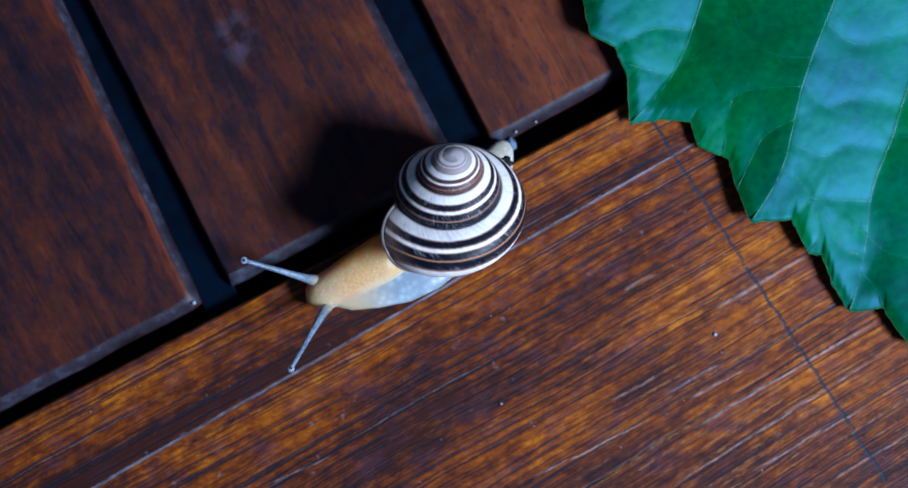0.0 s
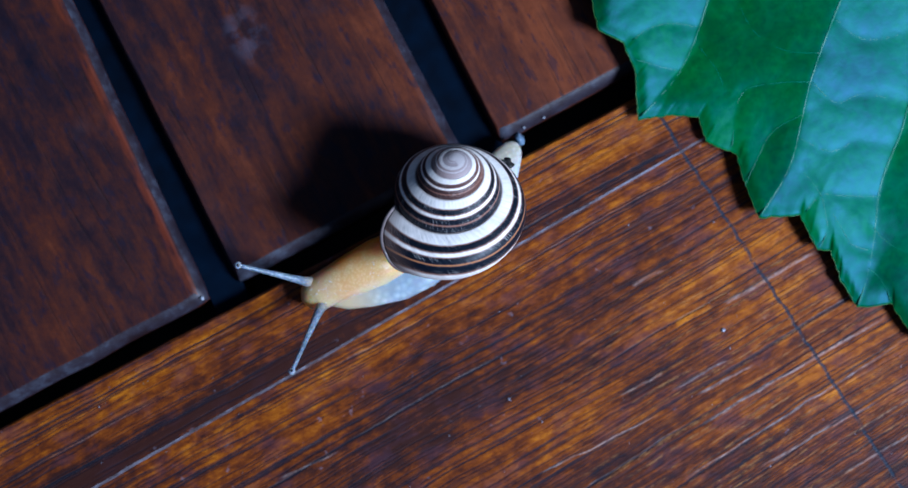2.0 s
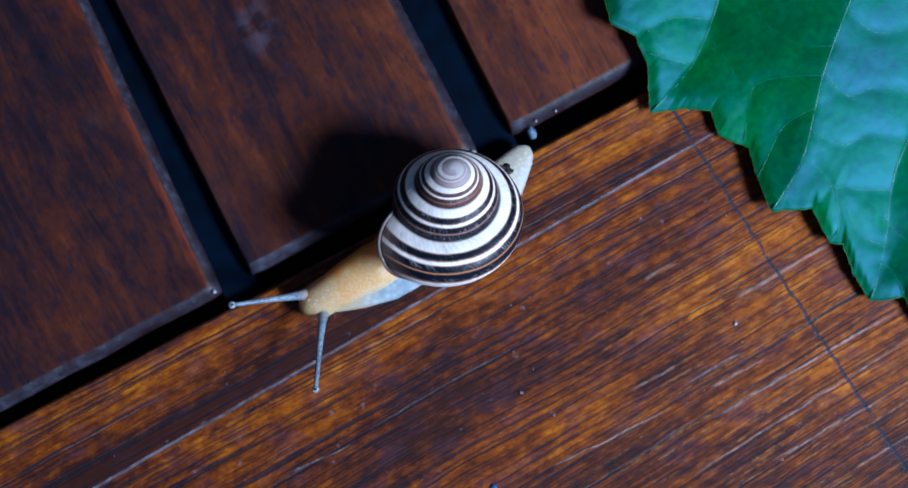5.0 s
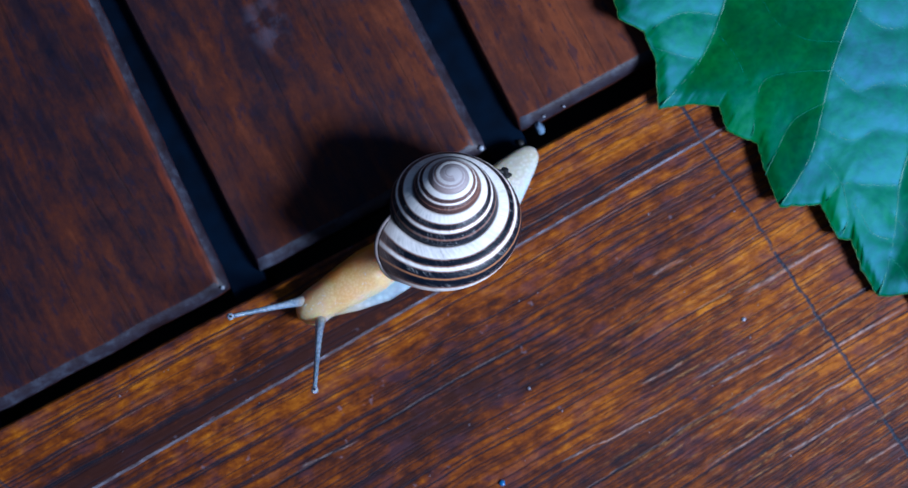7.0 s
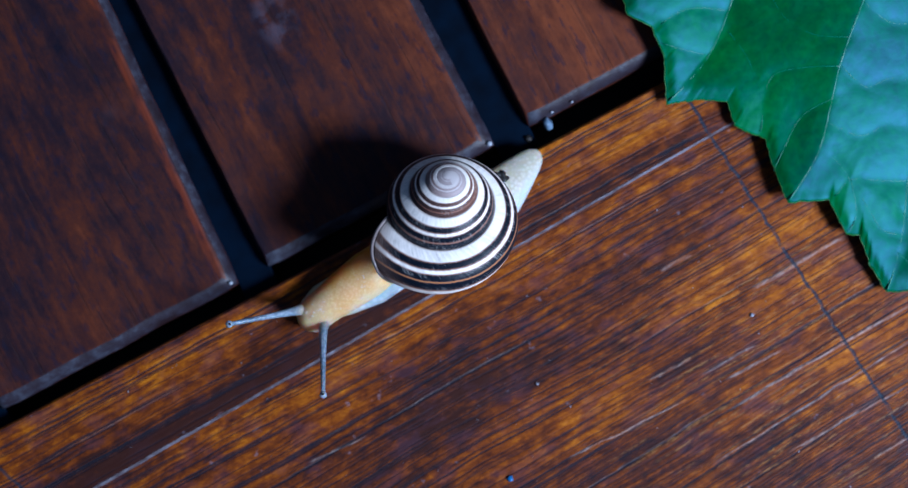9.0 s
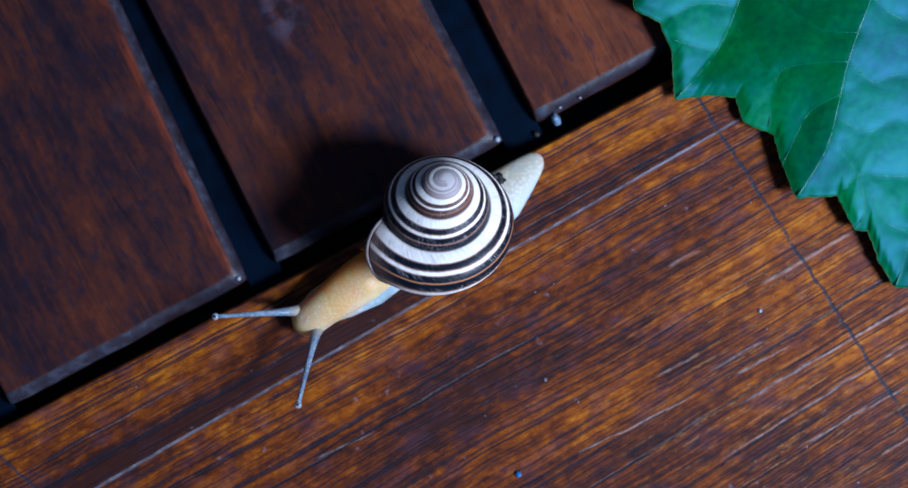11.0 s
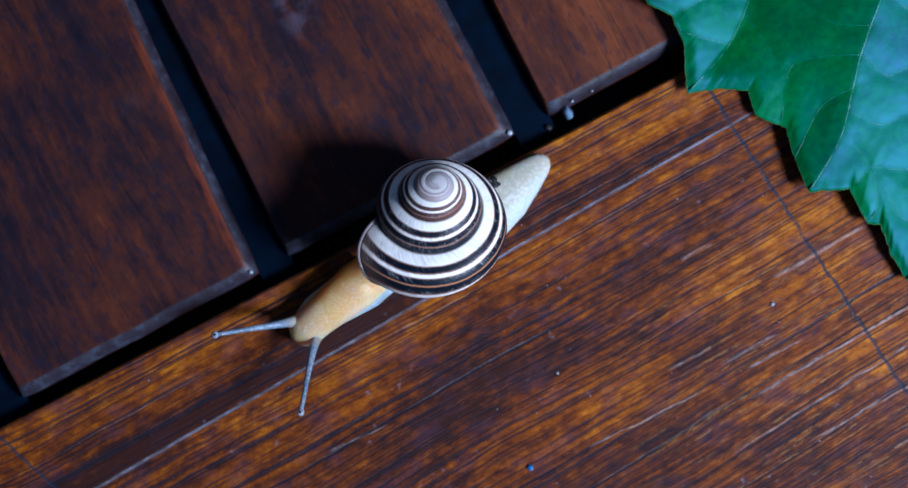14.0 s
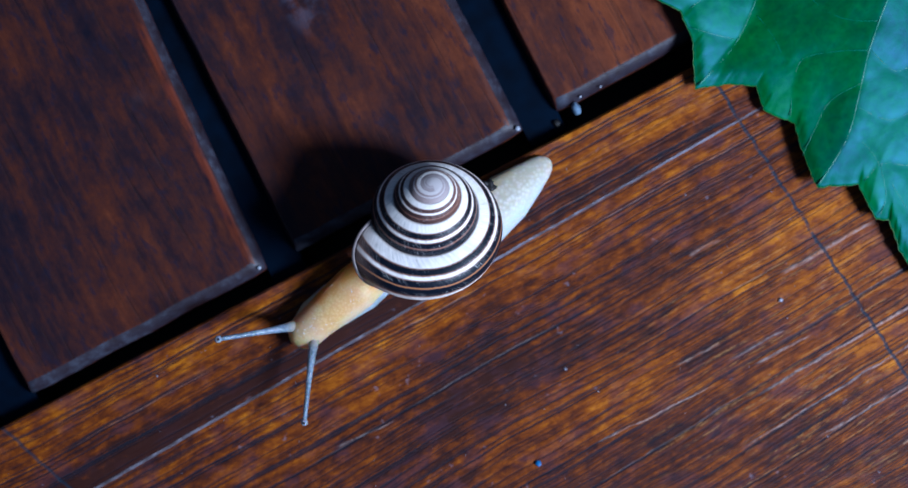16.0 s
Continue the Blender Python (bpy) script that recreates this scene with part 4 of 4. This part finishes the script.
def motions():
    kids = {ob.name: ob for ob in snail.children}
    left = next(o for o in snail.children if o.get("end") == "left")
    right = next(o for o in snail.children if o.get("end") == "right")
    walk(snail, [(t, flat(x, y, 0)) for t, x, y in [
        (0, 8.00, 4.65), (0.6, 7.56, 4.63), (1.2, 7.13, 4.61), (1.8, 6.67, 4.53),
        (2.4, 6.19, 4.40), (3, 5.70, 4.27), (3.6, 5.20, 4.15), (4.2, 4.63, 4.06),
        (6.3, 2.62, 3.75), (6.9, 2.05, 3.66), (7.5, 1.47, 3.63), (8.1, 0.88, 3.61),
        (8.7, 0.30, 3.59), (9.2, -0.18, 3.59), (11.3, -2.22, 3.70), (11.7, -2.61, 3.72),
        (12.1, -3.00, 3.74), (12.5, -3.39, 3.76), (12.9, -3.82, 3.78), (13.3, -4.25, 3.80),
        (13.7, -4.68, 3.82), (14.1, -5.11, 3.84), (14.8, -5.84, 3.86), (16, -7.04, 3.84),
    ]])
    walk(kids["shell"], [(t, pose(0, 0, 0.011, 0, 0, TURN) @ pose(-0.0003, -0.0004, 0, -tilt, min(4.0, 0.2 + 0.45 * t), 0) @ pose(0, 0, 0, 0, 0, 7 - 0.5 * t)) for t, tilt in [
        (0, 39.5), (0.6, 38.8), (1.2, 38.1), (1.8, 37.4),
        (2.4, 36.8), (3, 36.2), (3.6, 35.6), (4.2, 35.2),
        (6.3, 33.5), (6.9, 33.1), (7.5, 32.8), (8.1, 32.6),
        (8.7, 32.3), (9.2, 32.2), (11.3, 32.3), (11.7, 32.3),
        (12.1, 32.3), (12.5, 32.4), (12.9, 32.4), (13.3, 32.4),
        (13.7, 32.4), (14.1, 32.4), (14.8, 32.4), (16, 32.5),
    ]])
    walk(kids["head"], [(t, flat(x, y, yaw)) for t, x, y, yaw in [
        (0, -23.29, -1.79, 179.9), (0.6, -23.72, -1.45, 178.2), (1.2, -23.81, -1.37, 177.6), (1.8, -23.81, -1.27, 177.2),
        (2.4, -23.72, -1.22, 177.3), (3, -23.65, -1.23, 177.7), (3.6, -23.89, -1.07, 177.3), (4.2, -24.09, -1.40, 179.1),
        (6.3, -24.18, -2.05, -177.2), (6.9, -24.41, -2.03, -177.2), (7.5, -24.32, -2.03, -177.3), (8.1, -24.40, -2.36, -176.0),
        (8.7, -24.36, -2.75, -174.3), (9.2, -24.18, -3.05, -173.0), (11.3, -24.93, -3.34, -173.5), (11.7, -25.20, -3.43, -173.4),
        (12.1, -25.05, -3.26, -174.4), (12.5, -25.03, -3.45, -173.8), (12.9, -25.13, -3.68, -173.1), (13.3, -25.03, -3.80, -172.8),
        (13.7, -24.84, -4.26, -170.9), (14.1, -24.69, -4.55, -169.8), (14.8, -24.58, -4.57, -170.0), (16, -24.39, -4.87, -168.9),
    ]])
    walk(kids["foot"], [(t, flat(x, y, yaw)) for t, x, y, yaw in [
        (0, -14.21, -4.99, 165.7), (0.6, -14.35, -4.80, 166.0), (1.2, -14.50, -4.60, 166.4), (1.8, -14.62, -4.36, 166.7),
        (2.4, -14.71, -4.06, 167.1), (3, -14.80, -3.75, 167.4), (3.6, -14.92, -3.48, 167.8), (4.2, -15.17, -3.32, 168.6),
        (6.3, -16.02, -2.76, 171.4), (6.9, -16.26, -2.60, 172.2), (7.5, -16.50, -2.50, 173.0), (8.1, -16.70, -2.43, 173.8),
        (8.7, -16.72, -2.46, 174.7), (9.2, -16.75, -2.50, 175.3), (11.3, -16.85, -2.76, 178.2), (11.7, -16.87, -2.82, 178.8),
        (12.1, -16.89, -2.87, 179.3), (12.5, -16.91, -2.92, 179.9), (12.9, -16.89, -2.97, 180.4), (13.3, -16.87, -3.02, 181.0),
        (13.7, -16.85, -3.06, 181.5), (14.1, -16.83, -3.11, 182.1), (14.8, -16.81, -3.18, 183.0), (16, -16.84, -3.25, 184.7),
    ]])
    walk(kids["tail"], [(t, flat(x, y, yaw)) for t, x, y, yaw in [
        (0, 11.95, 5.25, 37.7), (0.6, 12.32, 5.05, 36.3), (1.2, 12.69, 4.84, 34.9), (1.8, 13.09, 4.68, 33.5),
        (2.4, 13.51, 4.58, 32.1), (3, 13.94, 4.47, 30.7), (3.6, 14.30, 4.19, 29.2), (4.2, 14.74, 3.88, 27.8),
        (6.3, 15.82, 3.51, 22.7), (6.9, 16.28, 3.33, 21.8), (7.5, 16.75, 3.10, 20.9), (8.1, 16.97, 2.92, 20.0),
        (8.7, 17.20, 2.75, 19.1), (9.2, 17.36, 2.58, 18.5), (11.3, 17.92, 1.75, 16.7), (11.7, 18.17, 1.62, 16.4),
        (12.1, 18.43, 1.49, 16.0), (12.5, 18.68, 1.36, 15.7), (12.9, 18.91, 1.26, 15.5), (13.3, 19.13, 1.16, 15.2),
        (13.7, 19.36, 1.06, 15.0), (14.1, 19.59, 0.96, 14.8), (14.8, 19.92, 0.80, 14.4), (16, 20.31, 0.56, 13.7),
    ]])
    walk(left, [(t, aim(b, e)) for t, b, e in [
        (0, (-23.18, 0.09, 4.50), (-31.05, 8.05, 11.11)), (0.6, (-23.86, 0.35, 4.50), (-32.33, 7.97, 10.76)),
        (1.2, (-23.73, 0.32, 4.50), (-32.67, 8.32, 9.50)), (1.8, (-23.79, 0.45, 4.50), (-31.94, 8.04, 11.20)),
        (2.4, (-23.78, 0.20, 4.50), (-32.33, 7.61, 10.90)), (3, (-23.82, 0.38, 4.50), (-32.59, 6.99, 11.46)),
        (3.6, (-24.06, 0.41, 4.50), (-33.19, 6.27, 11.65)), (4.2, (-24.45, 0.24, 4.50), (-34.19, 5.23, 11.52)),
        (6.3, (-24.79, -0.62, 4.50), (-35.29, 2.41, 11.56)), (6.9, (-24.91, -0.52, 4.50), (-35.32, 2.61, 11.63)),
        (7.5, (-24.79, -0.60, 4.50), (-35.92, 2.47, 10.48)), (8.1, (-25.07, -0.89, 4.50), (-35.73, 2.64, 11.05)),
        (8.7, (-25.19, -1.33, 4.50), (-35.44, 2.02, 11.77)), (9.2, (-25.06, -1.61, 4.50), (-35.49, 1.71, 11.51)),
        (11.3, (-25.44, -1.47, 4.50), (-36.58, 4.13, 8.20)), (11.7, (-25.71, -1.42, 4.50), (-36.41, 4.53, 8.86)),
        (12.1, (-25.65, -1.28, 4.50), (-36.86, 5.24, 6.23)), (12.5, (-25.71, -1.62, 4.50), (-37.08, 4.85, 6.26)),
        (12.9, (-25.62, -2.02, 4.50), (-36.92, 3.78, 7.27)), (13.3, (-25.59, -2.26, 4.50), (-36.81, 2.76, 8.73)),
        (13.7, (-25.44, -2.55, 4.50), (-36.69, 1.71, 9.42)), (14.1, (-25.46, -2.89, 4.50), (-36.67, 1.10, 9.73)),
        (14.8, (-25.27, -3.02, 4.50), (-36.48, 0.98, 9.74)), (16, (-25.14, -3.43, 4.50), (-35.71, 0.33, 11.06)),
    ]])
    walk(right, [(t, aim(b, e)) for t, b, e in [
        (0, (-23.40, -3.66, 4.50), (-32.48, -9.51, 11.74)), (0.6, (-23.59, -3.25, 4.50), (-32.80, -9.32, 11.38)),
        (1.2, (-23.89, -3.06, 4.50), (-32.93, -8.92, 11.77)), (1.8, (-23.84, -2.98, 4.50), (-32.49, -9.60, 11.59)),
        (2.4, (-23.65, -2.64, 4.50), (-32.45, -9.92, 10.71)), (3, (-23.48, -2.84, 4.50), (-32.90, -10.12, 9.73)),
        (3.6, (-23.71, -2.55, 4.50), (-32.42, -10.76, 9.58)), (4.2, (-23.73, -3.05, 4.50), (-31.44, -12.19, 9.60)),
        (6.3, (-23.57, -3.49, 4.50), (-28.42, -13.62, 11.04)), (6.9, (-23.91, -3.55, 4.50), (-29.31, -13.06, 11.52)),
        (7.5, (-23.85, -3.46, 4.50), (-30.01, -13.03, 10.78)), (8.1, (-23.74, -3.82, 4.50), (-29.70, -13.33, 11.07)),
        (8.7, (-23.53, -4.17, 4.50), (-28.34, -13.66, 11.97)), (9.2, (-23.29, -4.50, 4.50), (-28.11, -14.44, 11.35)),
        (11.3, (-24.41, -5.21, 4.50), (-32.38, -13.65, 10.36)), (11.7, (-24.69, -5.44, 4.50), (-33.09, -13.04, 10.88)),
        (12.1, (-24.46, -5.25, 4.50), (-34.10, -12.15, 9.83)), (12.5, (-24.35, -5.27, 4.50), (-33.70, -12.44, 9.97)),
        (12.9, (-24.63, -5.33, 4.50), (-33.20, -13.16, 10.36)), (13.3, (-24.48, -5.35, 4.50), (-32.39, -13.95, 10.19)),
        (13.7, (-24.23, -5.97, 4.50), (-31.28, -14.66, 11.12)), (14.1, (-23.92, -6.22, 4.50), (-30.61, -15.24, 11.05)),
        (14.8, (-23.89, -6.12, 4.50), (-30.83, -15.66, 9.96)), (16, (-23.64, -6.31, 4.50), (-30.77, -16.91, 6.91)),
    ]])


build_deck()
build_leaf()
snail = build_snail()
build_bits()
motions()
